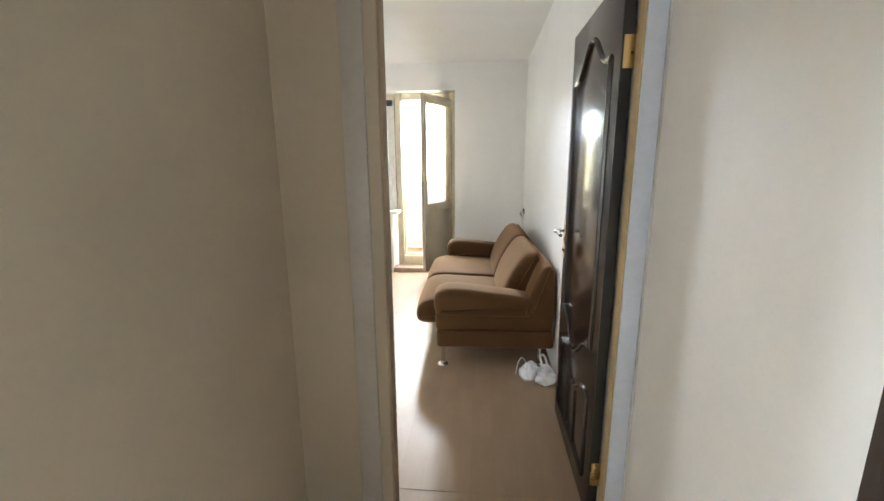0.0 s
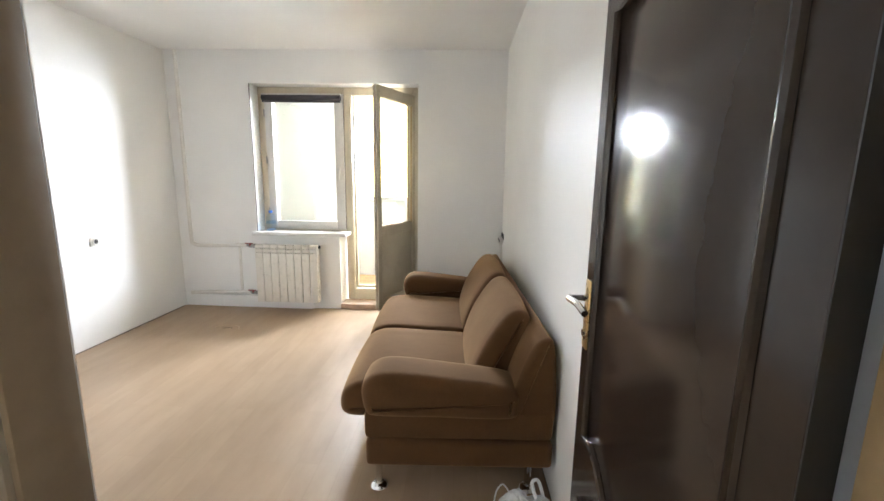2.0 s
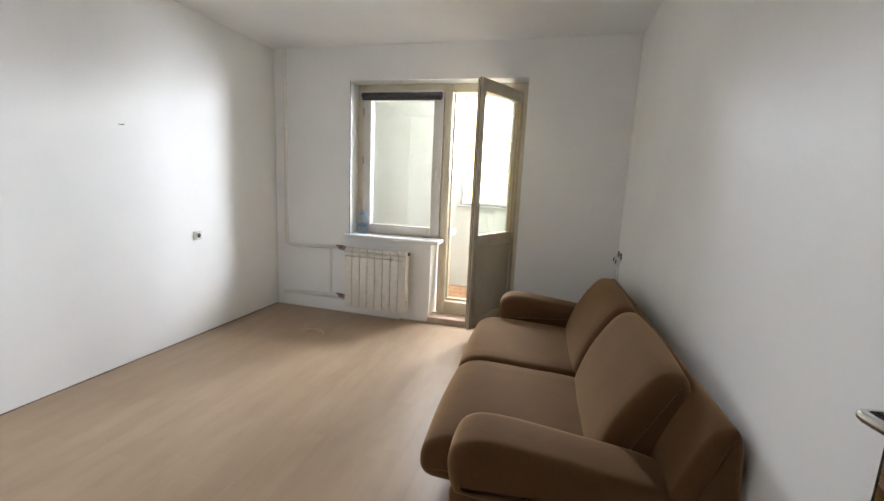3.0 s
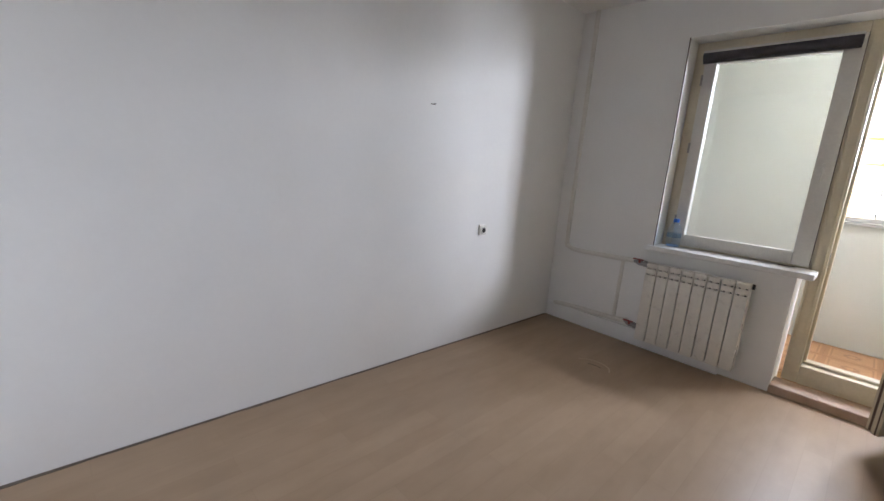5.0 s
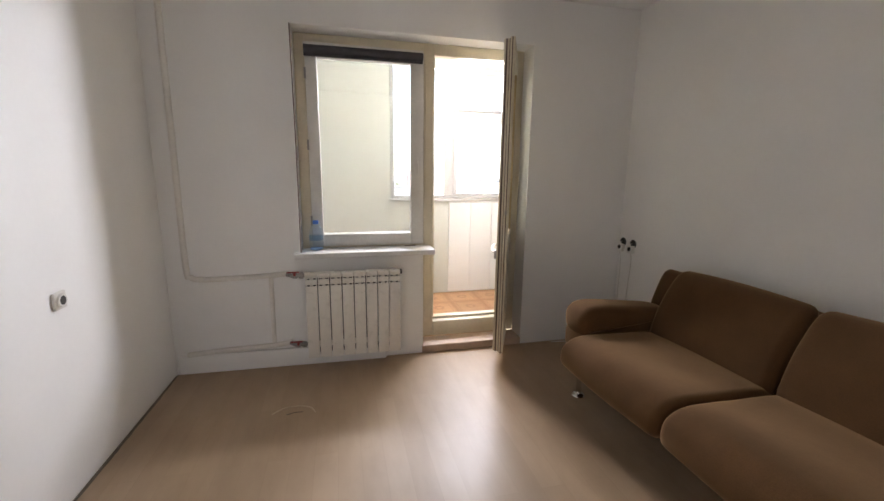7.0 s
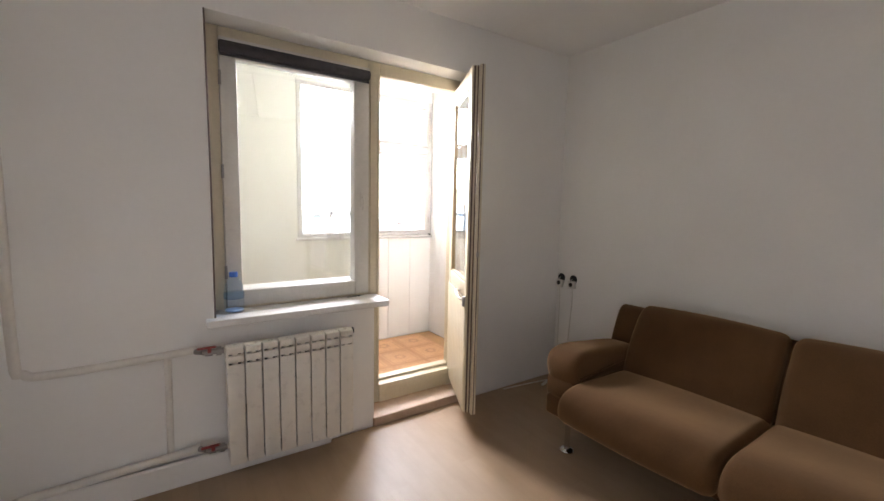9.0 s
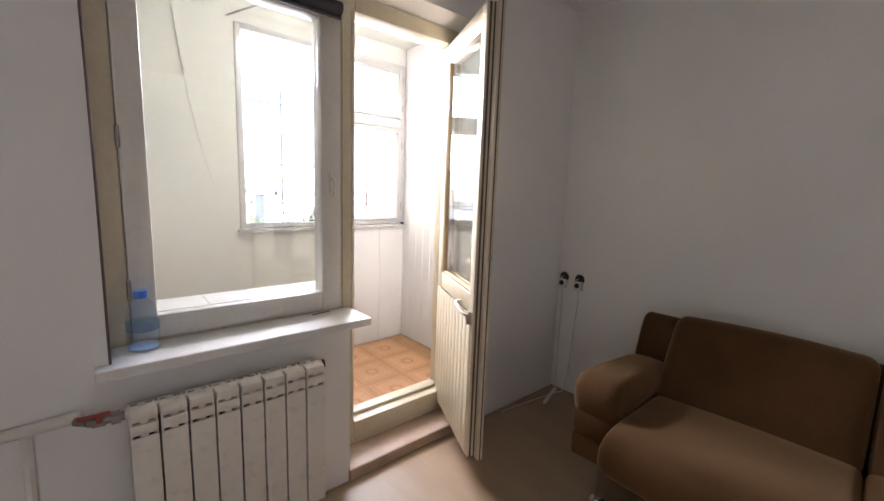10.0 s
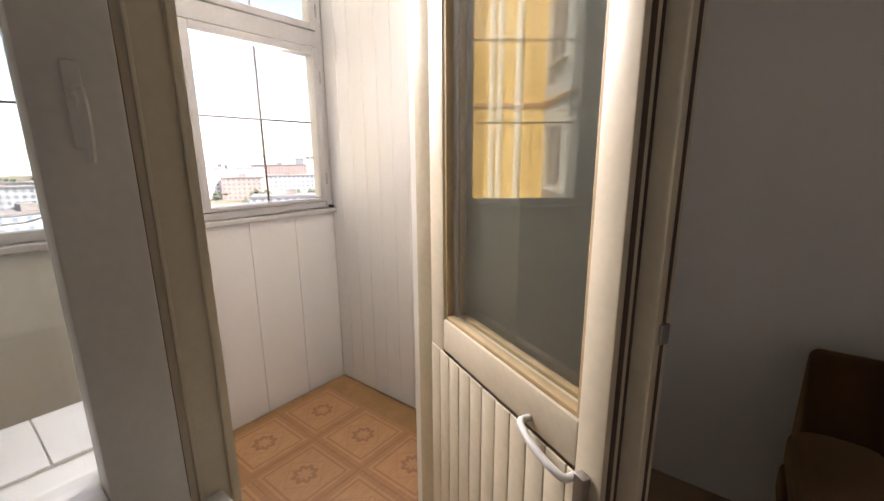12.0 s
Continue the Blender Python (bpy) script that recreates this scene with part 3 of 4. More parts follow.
def bd_part(name, rows, mat, parent=None, label="", bev=0.004):
    bm = boxes(*rows, bev=bev)
    bmesh.ops.transform(bm, matrix=BD, verts=bm.verts)
    return part(name, bm, mat, parent or bdoor, label)


RAIL = 0.930
# local x runs from the hinge to the free edge; local -y faces the balcony side when shut
for nm, y0, y1, e in (("outer_leaf", -0.040, -0.006, BL - 0.035), ("inner_leaf", 0.000, 0.030, BL)):
    leaf = bd_part(nm, [(0.006, 0.085, y0, y1, BZ0, BZ1), (e - 0.058, e, y0, y1, BZ0, BZ1), (0.085, e - 0.058, y0, y1, BZ1 - 0.10, BZ1),
                        (0.085, e - 0.058, y0, y1, RAIL - 0.09, RAIL), (0.085, e - 0.058, y0, y1, BZ0, BZ0 + 0.10)], M_CREAM)
    p = bd_part("pane", [(0.080, e - 0.053, (y0 + y1) / 2 - 0.0015, (y0 + y1) / 2 + 0.0015, RAIL - 0.005, BZ1 - 0.095)], M_GLASS, leaf, bev=0)
    p.visible_shadow = False
    bd_part("glazing_bead", [(0.085, 0.095, y0 + 0.006, y1 - 0.006, RAIL, BZ1 - 0.10), (e - 0.068, e - 0.058, y0 + 0.006, y1 - 0.006, RAIL, BZ1 - 0.10),
                             (0.095, e - 0.068, y0 + 0.006, y1 - 0.006, RAIL, RAIL + 0.011)], M_PINE, leaf, "worn wooden glazing bead", bev=0.002)
    bd_part("edge_strip", [(e - 0.001, e + 0.0015, y0 + 0.012, y1 - 0.012, BZ0 + 0.002, BZ1 - 0.002)], M_SEAL, leaf, "dark bare edge", bev=0)
    if nm == "inner_leaf":
        bd_part("panel", [(0.085, e - 0.058, y0 + 0.004, y1 - 0.008, BZ0 + 0.10, RAIL - 0.09)], M_CREAM, leaf)
    else:
        for k in range(11):
            w = (e - 0.03) / 11
            bd_part("board", [(0.012 + k * w + 0.0016, 0.012 + (k + 1) * w - 0.0016, y0 - 0.004, y0 + 0.001, BZ0 + 0.004, RAIL - 0.096)], M_CREAM, leaf, bev=0.002)
bd_part("felt_strip", [(BL - 0.042, BL - 0.036, -0.0058, -0.0002, BZ0, BZ1)], M_SEAL, bdoor, "dark draught strip", bev=0)
bm = tube(bmesh.new(), [(BL - 0.215, -0.042, 0.862), (BL - 0.21, -0.068, 0.863), (BL - 0.155, -0.078, 0.850), (BL - 0.095, -0.068, 0.832), (BL - 0.088, -0.042, 0.830)], 0.0075, 10, 4)
bmesh.ops.transform(bm, matrix=BD, verts=bm.verts)
part("pull_handle", bm, M_PLASTIC, bdoor, "white bow handle")
bd_part("latch", [(BL - 0.078, BL - 0.055, -0.058, -0.038, 0.79, 0.85)], M_STEEL, bdoor, bev=0.003)
bd_part("bolt", [(BL, BL + 0.006, 0.006, 0.022, 1.10, 1.13)], M_STEEL, bdoor, bev=0.001)
for z in (0.42, 1.25, 1.95):
    bm = cyl(bmesh.new(), (0.0, 0.034, z - 0.05), (0.0, 0.034, z + 0.05), 0.008, n=10)
    bmesh.ops.transform(bm, matrix=BD, verts=bm.verts)
    part("hinge", bm, M_STEEL, bdoor)

# ---- sofa ----
sofa = thing("sofa", "brown velour two-seat sofa on chrome legs, against the wall", "sofa", (1.3, 4.33, 0))
S0, S1 = 3.395, 5.335
SEAT = [(0.778, 0.330), (0.806, 0.400), (0.91, 0.440), (1.15, 0.432), (1.42, 0.412), (1.46, 0.33), (1.2, 0.275), (0.90, 0.258), (0.80, 0.272)]
BACK = [(1.392, 0.40), (1.438, 0.57), (1.518, 0.716), (1.583, 0.786), (1.652, 0.782), (1.672, 0.69), (1.620, 0.52), (1.535, 0.375), (1.450, 0.355)]
ARM = [(0.945, 0.430), (0.932, 0.515), (0.965, 0.570), (1.06, 0.590), (1.30, 0.566), (1.56, 0.528), (1.585, 0.46), (1.55, 0.398), (1.25, 0.40), (0.99, 0.402)]
REAR = [(1.55, 0.35), (1.570, 0.53), (1.632, 0.700), (1.675, 0.750), (1.720, 0.738), (1.738, 0.60), (1.738, 0.37), (1.65, 0.335)]
for y0, y1 in ((3.615, 4.375), (4.379, 5.140)):
    part("seat_cushion", cushion(bmesh.new(), SEAT, y0, y1, 0.045, 0.012), M_SOFA, sofa)
    part("back_cushion", cushion(bmesh.new(), BACK, y0 + 0.004, y1 - 0.004, 0.05, 0.014), M_SOFA, sofa)
for y0, y1 in ((S0 - 0.012, 3.62), (5.130, S1 + 0.012)):
    part("armrest", cushion(bmesh.new(), ARM, y0, y1, 0.045, 0.008), M_SOFA, sofa)
    a, b = (S0, 3.60) if y0 < 4 else (5.15, S1)
    part("side_panel", boxes((0.938, 1.735, a, b, 0.305, 0.428), bev=0.022), M_SOFA, sofa)
part("back_frame", cushion(bmesh.new(), REAR, S0 + 0.008, S1 - 0.008, 0.03, 0.0), M_SOFA, sofa)
bm = bmesh.new()
box(bm, 0.945, 1.737, S0 - 0.006, S1 + 0.006, 0.180, 0.302, 0.022, 3)
part("base", bm, M_SOFA, sofa)
for x, y in ((0.985, 3.50), (0.975, 5.19), (1.66, 3.50), (1.66, 5.19)):
    leg = part("leg", cyl(bmesh.new(), (x, y, 0.008), (x, y, 0.205), 0.015), M_CHROME, sofa, "chrome post leg")
    part("foot", lathe(bmesh.new(), [(0.038, 0.0), (0.040, 0.006), (0.034, 0.016), (0.018, 0.022), (0.016, 0.03)], 20, (x, y, 0)), M_CHROME, leg)

# the sofa stands slightly askew to the wall
turn = Matrix.Translation((1.738, 3.40, 0)) @ Matrix.Rotation(radians(1.9), 4, "Z") @ Matrix.Translation((-1.738, -3.40, 0))
sofa.matrix_world = turn @ sofa.matrix_world

# ---- radiator ----
rad = thing("radiator", "white sectional radiator of eight ribs under the sill", "radiator", (-0.43, 5.9, 0.1))
RX0, PITCH = -0.748, 0.0800
bm = bmesh.new()
box(bm, 0.0025, PITCH - 0.0025, 5.848, 5.858, 0.100, 0.612, 0.003)
box(bm, 0.0025, PITCH - 0.0025, 5.846, 5.900, 0.664, 0.698, 0.009)
box(bm, 0.0025, PITCH - 0.0025, 5.848, 5.870, 0.621, 0.656, 0.004)
box(bm, 0.004, 0.010, 5.852, 5.940, 0.105, 0.69)
box(bm, PITCH - 0.010, PITCH - 0.004, 5.852, 5.940, 0.105, 0.69)
box(bm, 0.030, 0.050, 5.855, 5.945, 0.105, 0.69)
box(bm, 0.004, PITCH - 0.004, 5.935, 5.945, 0.105, 0.69)
for k in range(8):
    c = bm.copy()
    bmesh.ops.translate(c, verts=c.verts, vec=(RX0 + k * PITCH, 0, 0))
    part("rib", c, M_RAD, rad)
bm.free()
for z in (0.182, 0.678):
    part("header", cyl(bmesh.new(), (RX0 - 0.004, 5.900, z), (RX0 + 8 * PITCH + 0.003, 5.900, z), 0.020), M_RAD, rad)
# added dark sheet that stands for the shade between the ribs
part("gap_shade", boxes((RX0 + 0.012, RX0 + 8 * PITCH - 0.012, 5.90, 5.92, 0.12, 0.66)), M_DARK, rad)
part("end_plug", lathe(bmesh.new(), [(0.001, 0), (0.018, 0.001), (0.018, 0.014), (0.001, 0.016)], 16), M_BLACK, rad, "black end plug").matrix_basis = pose(RX0 + 8 * PITCH + 0.002, 5.900, 0.678, 0, 90, 0)
for z, zp in ((0.678, 0.676), (0.184, 0.185)):
    v = part("valve", cyl(bmesh.new(), (-0.868, 5.945, zp), (-0.84, 5.915, z), 0.013), M_STEEL, rad)
    bm = cyl(bmesh.new(), (-0.842, 5.912, z), (RX0, 5.900, z), 0.014)
    cyl(bm, (-0.83, 5.91, z), (-0.80, 5.906, z), 0.021, n=6)
    cyl(bm, (-0.785, 5.904, z), (-0.762, 5.902, z), 0.023, n=6)
    part("union", bm, M_STEEL, v)
    part("tap_lever", boxes((-0.865, -0.785, 5.882, 5.900, z + 0.022, z + 0.030), (-0.822, -0.806, 5.885, 5.9, z, z + 0.024), bev=0.003), M_RED, v, "dark red tap lever")

# ---- small things ----


def socket(at, facing, label):
    """A round-faced wall socket in a square plate; facing +1: looks along +x, -1: along -x."""
    x, y, z = at
    s = facing
    t = thing("wall_socket", label, "socket", at)
    part("plate", boxes((min(x, x + s * 0.012), max(x, x + s * 0.012), y - 0.036, y + 0.036, z - 0.036, z + 0.036), bev=0.003), M_PLASTIC, t)
    part("rim", cyl(bmesh.new(), (x + s * 0.010, y, z), (x + s * 0.020, y, z), 0.029, 0.026, 24), M_PLASTIC, t)
    part("well", cyl(bmesh.new(), (x + s * 0.018, y, z), (x + s * 0.0205, y, z), 0.019, n=24), M_DARK, t)
    return t


socket((west_x(4.985), 4.985, 0.845), 1, "white wall socket on the bare wall")
for y, tilt in ((5.955, 6), (5.835, -9)):
    sk = thing("wall_socket", "white socket pulled out below its open black box", "socket", (EAST, y, 0.80), "sockets by the corner")
    bm = lathe(bmesh.new(), [(0.034, 0.0), (0.036, 0.004), (0.033, 0.006), (0.020, 0.003)], 22)
    bmesh.ops.transform(bm, matrix=pose(EAST, y, 0.828, 0, -90, 0), verts=bm.verts)
    part("wall_box", bm, M_BLACK, sk, "open black wall box")
    bm = box(bmesh.new(), -0.030, 0.0, -0.030, 0.030, -0.032, 0.028, 0.004)
    bmesh.ops.transform(bm, matrix=pose(EAST - 0.006, y, 0.785, tilt, 8, 0), verts=bm.verts)
    face = part("insert", bm, M_PLASTIC, sk, "white socket insert")
    bm = cyl(bmesh.new(), (-0.0335, 0, 0), (-0.029, 0, 0), 0.017, n=20)
    bmesh.ops.transform(bm, matrix=pose(EAST - 0.006, y, 0.785, tilt, 8, 0), verts=bm.verts)
    part("well", bm, M_DARK, face)
    part("lead", tube(bmesh.new(), [(EAST - 0.004, y + 0.01, 0.83), (EAST - 0.02, y + 0.012, 0.825), (EAST - 0.018, y + 0.005, 0.81)], 0.003, 6, 4), M_CABLE, sk)
wire = tagged(link("power_cord", tube(bmesh.new(), [(EAST - 0.03, 5.835, 0.79), (EAST - 0.012, 5.83, 0.70), (EAST - 0.008, 5.845, 0.50), (EAST - 0.01, 5.86, 0.25), (EAST - 0.03, 5.87, 0.03), (EAST - 0.12, 5.90, 0.005), (EAST - 0.35, 5.93, 0.005), (EAST - 0.6, 5.96, 0.005)], 0.0035, 6, 6), M_CABLE, True), "thin pale power cord hanging down the wall", "cord")
tagged(link("power_cord", tube(bmesh.new(), [(EAST - 0.03, 5.955, 0.76), (EAST - 0.010, 5.958, 0.66), (EAST - 0.007, 5.962, 0.45), (EAST - 0.009, 5.958, 0.22), (EAST - 0.03, 5.945, 0.03), (EAST - 0.09, 5.93, 0.005)], 0.0028, 6, 6), M_CABLE, True), "thin pale power cord hanging in the corner", "cord")
tagged(link("trim_offcut", boxes((1.46, 1.72, 5.885, 5.905, 0.0, 0.012), bev=0.002), M_PLASTIC), "white offcut of plastic trim on the floor", "trim offcut").matrix_basis = Matrix.Translation((1.59, 5.895, 0)) @ Matrix.Rotation(radians(18), 4, "Z") @ Matrix.Translation((-1.59, -5.895, 0))
at = (west_x(4.44), 4.44, 1.655)
tagged(link("wall_nail", cyl(bmesh.new(), at, (at[0] + 0.018, at[1], at[2] + 0.002), 0.0022, n=8), M_STEEL), "small bent nail driven into the white wall", "nail")
tagged(link("wall_chip", boxes((west_x(4.43) - 0.001, west_x(4.43) + 0.0012, 4.415, 4.45, 1.650, 1.656)), M_SUB), "small chip in the wall paint", "wall mark")

tagged(link("floor_scratch", tube(bmesh.new(), [(-0.92, 5.36, 0.0), (-0.86, 5.41, 0.0), (-0.78, 5.42, 0.0), (-0.71, 5.39, 0.0), (-0.68, 5.33, 0.0)], 0.0045, 6, 5), M_SCRATCH), "pale curved scratch in the floor", "scratch")
tagged(link("floor_scratch", tube(bmesh.new(), [(-0.84, 5.34, 0.0), (-0.79, 5.355, 0.0), (-0.75, 5.35, 0.0)], 0.003, 6, 4), M_SUB), "short dark scratch in the floor", "scratch")

# uneven dark gap where the flooring stops short of the wall
rg = random.Random(11)
bm = bmesh.new()
rows = []
for q in range(61):
    y = SOUTH + 0.05 + (NORTH - SOUTH - 0.08) * q / 60
    w = 0.007 + 0.008 * rg.random() + 0.008 * max(0.0, noise.noise(Vector((y * 2.3, 4.4, 0))))
    rows.append([bm.verts.new((west_x(y) + dx, y, z)) for dx, z in ((0.0005, 0.0), (0.0005, 0.0035), (w, 0.003), (w, 0.0))])
for p, q in zip(rows, rows[1:]):
    for c in range(3):
        bm.faces.new((p[c], q[c], q[c + 1], p[c + 1]))
setting("floor_gap", bm, M_SUB, "dark uneven gap between the flooring and the wall")

# rolled blind at the head of the window
blind = thing("roller_blind", "dark rolled-up blind on the window head", "blind", (-0.3, 6.13, 2.165))
part("roll", cyl(bmesh.new(), (-0.705, 6.118, 2.168), (0.098, 6.118, 2.168), 0.030, n=18), M_BLIND, blind)
part("rail", boxes((-0.708, 0.100, 6.10, 6.146, 2.192, 2.208), bev=0.003), M_WINWHITE, blind, "pale head rail")
part("hem_bar", boxes((-0.705, 0.098, 6.105, 6.118, 2.122, 2.136), bev=0.003), M_BLIND, blind)

# water bottle on the sill
bottle = thing("water_bottle", "squat clear blue plastic water bottle on the window sill", "bottle", (-0.676, 6.095, 0.816))
BX = (-0.676, 6.095, 0.816)
part("body", lathe(bmesh.new(), [(0.036, 0.0), (0.046, 0.004), (0.049, 0.020), (0.046, 0.030), (0.049, 0.040), (0.049, 0.060), (0.047, 0.066), (0.049, 0.072), (0.049, 0.105), (0.046, 0.111), (0.048, 0.117), (0.044, 0.140), (0.034, 0.166), (0.021, 0.184), (0.0185, 0.188)], 32, BX), M_BOTTLE, bottle)
part("base", lathe(bmesh.new(), [(0.030, 0.002), (0.043, 0.006), (0.044, 0.014), (0.030, 0.016)], 28, BX), M_LABEL, bottle, "thick blue bottom")
part("label", lathe(bmesh.new(), [(0.0485, 0.072), (0.0498, 0.073), (0.0498, 0.104), (0.0485, 0.105)], 32, BX), M_PAPER, bottle, "pale blue wrapper")
part("cap", lathe(bmesh.new(), [(0.0195, 0.186), (0.0205, 0.188), (0.0205, 0.208), (0.019, 0.212)], 22, BX), M_CAP, bottle, "blue screw cap")
tagged(link("pencil", tube(bmesh.new(), [(-0.040, 6.128, 0.8184), (0.052, 6.140, 0.8184)], 0.0024, 6, 0), M_DARK), "thin dark stick lying on the window sill", "pencil")


# crumpled carrier bag with handles, beside the sofa
def bag_mesh(cx, cy, sx, sy, h, seed):
    """A slack heap of thin film: broad folds running up to a gathered top, resting flat on the floor."""
    bm = bmesh.new()
    bmesh.ops.create_icosphere(bm, subdivisions=5, radius=1)
    for v in bm.verts:
        p = v.co.copy()
        a = math.atan2(p.y, p.x)
        fold = 0.10 * math.sin(5 * a + seed + 2.0 * p.z) + 0.05 * math.sin(11 * a + 2.3 * seed)
        lump = 0.22 * noise.noise(p * 1.6 + Vector((seed, 0, 0))) + 0.07 * noise.noise(p * 4.2 + Vector((0, seed, 0)))
        pinch = 1.0 - 0.42 * max(0.0, p.z) ** 1.4
        f = (1.0 + fold * (0.4 + 0.6 * max(0.0, p.z)) + lump) * pinch
        v.co = (cx + sx * p.x * f, cy + sy * p.y * f, max(0.0, h * (0.40 + 0.60 * p.z * (1 + lump))))
    return bm


bag = thing("carrier_bag", "crumpled white plastic carrier bag on the floor by the sofa", "bag", (1.66, 3.24, 0))
part("pouch", bag_mesh(1.672, 3.300, 0.078, 0.085, 0.110, 3.1), M_BAG, bag)
part("pouch", bag_mesh(1.585, 3.330, 0.072, 0.075, 0.118, 8.2), M_BAG, bag)
part("carry_loop", tube(bmesh.new(), [(1.565, 3.34, 0.085), (1.53, 3.35, 0.135), (1.505, 3.36, 0.10), (1.495, 3.365, 0.04), (1.49, 3.36, 0.008)], 0.0035, 6, 5), M_BAG, bag)
part("carry_loop", tube(bmesh.new(), [(1.66, 3.32, 0.10), (1.645, 3.34, 0.155), (1.675, 3.36, 0.15), (1.695, 3.33, 0.09)], 0.008, 6, 5), M_BAG, bag)

# ---- balcony: glazing, cable, ledge ----
bwin = tagged(new("window_2", None), "white painted balcony glazing with thin glazing bars", "window", kind="structure")
G0, G1 = BN + 0.006, BN + 0.066
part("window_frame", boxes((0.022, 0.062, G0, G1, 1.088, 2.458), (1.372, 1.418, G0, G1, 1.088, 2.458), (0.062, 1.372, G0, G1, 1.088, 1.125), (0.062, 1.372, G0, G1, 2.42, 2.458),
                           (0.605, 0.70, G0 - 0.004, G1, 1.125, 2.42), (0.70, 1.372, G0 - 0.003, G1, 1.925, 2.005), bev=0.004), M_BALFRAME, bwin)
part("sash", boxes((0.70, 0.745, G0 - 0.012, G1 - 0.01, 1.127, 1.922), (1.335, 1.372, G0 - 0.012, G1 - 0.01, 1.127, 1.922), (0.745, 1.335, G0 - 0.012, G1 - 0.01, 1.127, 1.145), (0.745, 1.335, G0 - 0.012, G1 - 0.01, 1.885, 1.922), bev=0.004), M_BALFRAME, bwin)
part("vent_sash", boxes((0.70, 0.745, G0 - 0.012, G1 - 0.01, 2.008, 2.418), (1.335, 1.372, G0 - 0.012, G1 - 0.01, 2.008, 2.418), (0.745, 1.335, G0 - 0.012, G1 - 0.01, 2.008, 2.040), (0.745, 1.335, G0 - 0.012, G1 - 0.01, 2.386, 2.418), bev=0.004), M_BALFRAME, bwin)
for x0, x1, z0, z1 in ((0.060, 0.607, 1.123, 2.422), (0.742, 1.338, 1.142, 1.888), (0.742, 1.338, 2.037, 2.389)):
    p = part("pane", boxes((x0, x1, BN + 0.034, BN + 0.037, z0, z1)), M_GLASS, bwin, smooth=False)
    p.visible_shadow = False
for row in ((0.328, 0.336, BN + 0.044, BN + 0.052, 1.125, 2.42), (1.046, 1.054, BN + 0.044, BN + 0.052, 1.127, 2.418), (0.062, 0.605, BN + 0.045, BN + 0.051, 1.546, 1.554),
            (0.062, 0.605, BN + 0.045, BN + 0.051, 1.978, 1.986), (0.745, 1.335, BN + 0.045, BN + 0.051, 1.546, 1.554)):
    part("glazing_bar", boxes(row), M_SEAL, bwin, "thin dark glazing bar", smooth=False)
for z in (1.25, 1.78, 2.1, 2.33):
    part("hinge", cyl(bmesh.new(), (1.376, G0 - 0.010, z - 0.03), (1.376, G0 - 0.010, z + 0.03), 0.006, n=8), M_STEEL, bwin)
part("catch", cyl(bmesh.new(), (1.392, G0 - 0.03, 1.095), (1.392, G0, 1.095), 0.008, n=10), M_BLACK, bwin, "small dark catch")
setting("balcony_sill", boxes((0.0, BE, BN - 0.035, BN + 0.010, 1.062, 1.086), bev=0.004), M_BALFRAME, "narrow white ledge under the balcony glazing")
tagged(link("balcony_cable", tube(bmesh.new(), [(-0.33, BN + 0.008, 2.56), (-0.296, BN + 0.004, 2.225), (-0.246, BN, 1.864), (-0.169, BN, 1.517), (-0.099, BN, 1.312), (0.028, BN - 0.005, 1.172), (0.112, BN - 0.008, 1.157), (0.187, BN - 0.006, 1.169), (0.286, BN - 0.002, 1.218)], 0.0030, 6, 5), M_OLDCABLE, True), "thin cable drooping across the balcony wall", "cable")
tagged(link("curtain_wire", tube(bmesh.new(), [(-0.03, BN - 0.02, 2.47), (0.15, BN - 0.16, 2.55), (0.3, BN - 0.30, 2.598)], 0.006, 6, 3), M_STEEL, True), "thin metal stay beside the balcony glazing", "stay")
ledge = tagged(new("outer_sill", None), "white tiled ledge outside the room window", "sill", kind="structure")
part("slab", boxes((-0.80, 0.19, OUT - 0.09, OUT + 0.20, 0.82, 0.862)), M_SILL, ledge)

# ---- outside: yellow wing of the block, town, trees ----
M_YELLOW = painted("ochre_facade", (0.62, 0.40, 0.12), 0.8, 0.08, 0.6, 12, 0.2, 0.01)
M_CREAMF = painted("cream_facade", (0.74, 0.69, 0.58), 0.8, 0.06, 0.6, 12, 0.2, 0.01)
M_GROUND = painted("dusty_ground", (0.16, 0.15, 0.10), 0.95, 0.35, 0.02, 0.2, 0.2, 0.05)
# foliage, blue panels and far windows carry distance haze as a paler base colour
M_LEAF = painted("tree_foliage", (0.085, 0.105, 0.065), 0.9, 0.4, 0.3, 2.0, 0.3, 0.1)
M_ROOF = painted("roof_felt", (0.22, 0.20, 0.19), 0.9, 0.2, 0.3, 2)
M_PANEL = [painted("panel_facade_grey", (0.42, 0.43, 0.44), 0.85, 0.1, 0.1, 1), painted("panel_facade_red", (0.42, 0.29, 0.25), 0.85, 0.1, 0.1, 1),
           painted("panel_facade_white", (0.62, 0.60, 0.56), 0.85, 0.1, 0.1, 1), painted("panel_facade_hazed_blue", (0.36, 0.42, 0.48), 0.85, 0.1, 0.1, 1)]
M_FARGLASS = plain("far_window", (0.16, 0.19, 0.23), 0.2)
# distance haze on the hills is painted: bluish base colour plus a weak emission
M_HAZE = bpy.data.materials.new("distant_haze_glow")
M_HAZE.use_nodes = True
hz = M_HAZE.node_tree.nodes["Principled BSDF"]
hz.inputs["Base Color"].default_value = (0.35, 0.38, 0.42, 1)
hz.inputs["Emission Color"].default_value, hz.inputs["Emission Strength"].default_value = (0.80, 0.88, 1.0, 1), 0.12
bm = bmesh.new()
ring = []
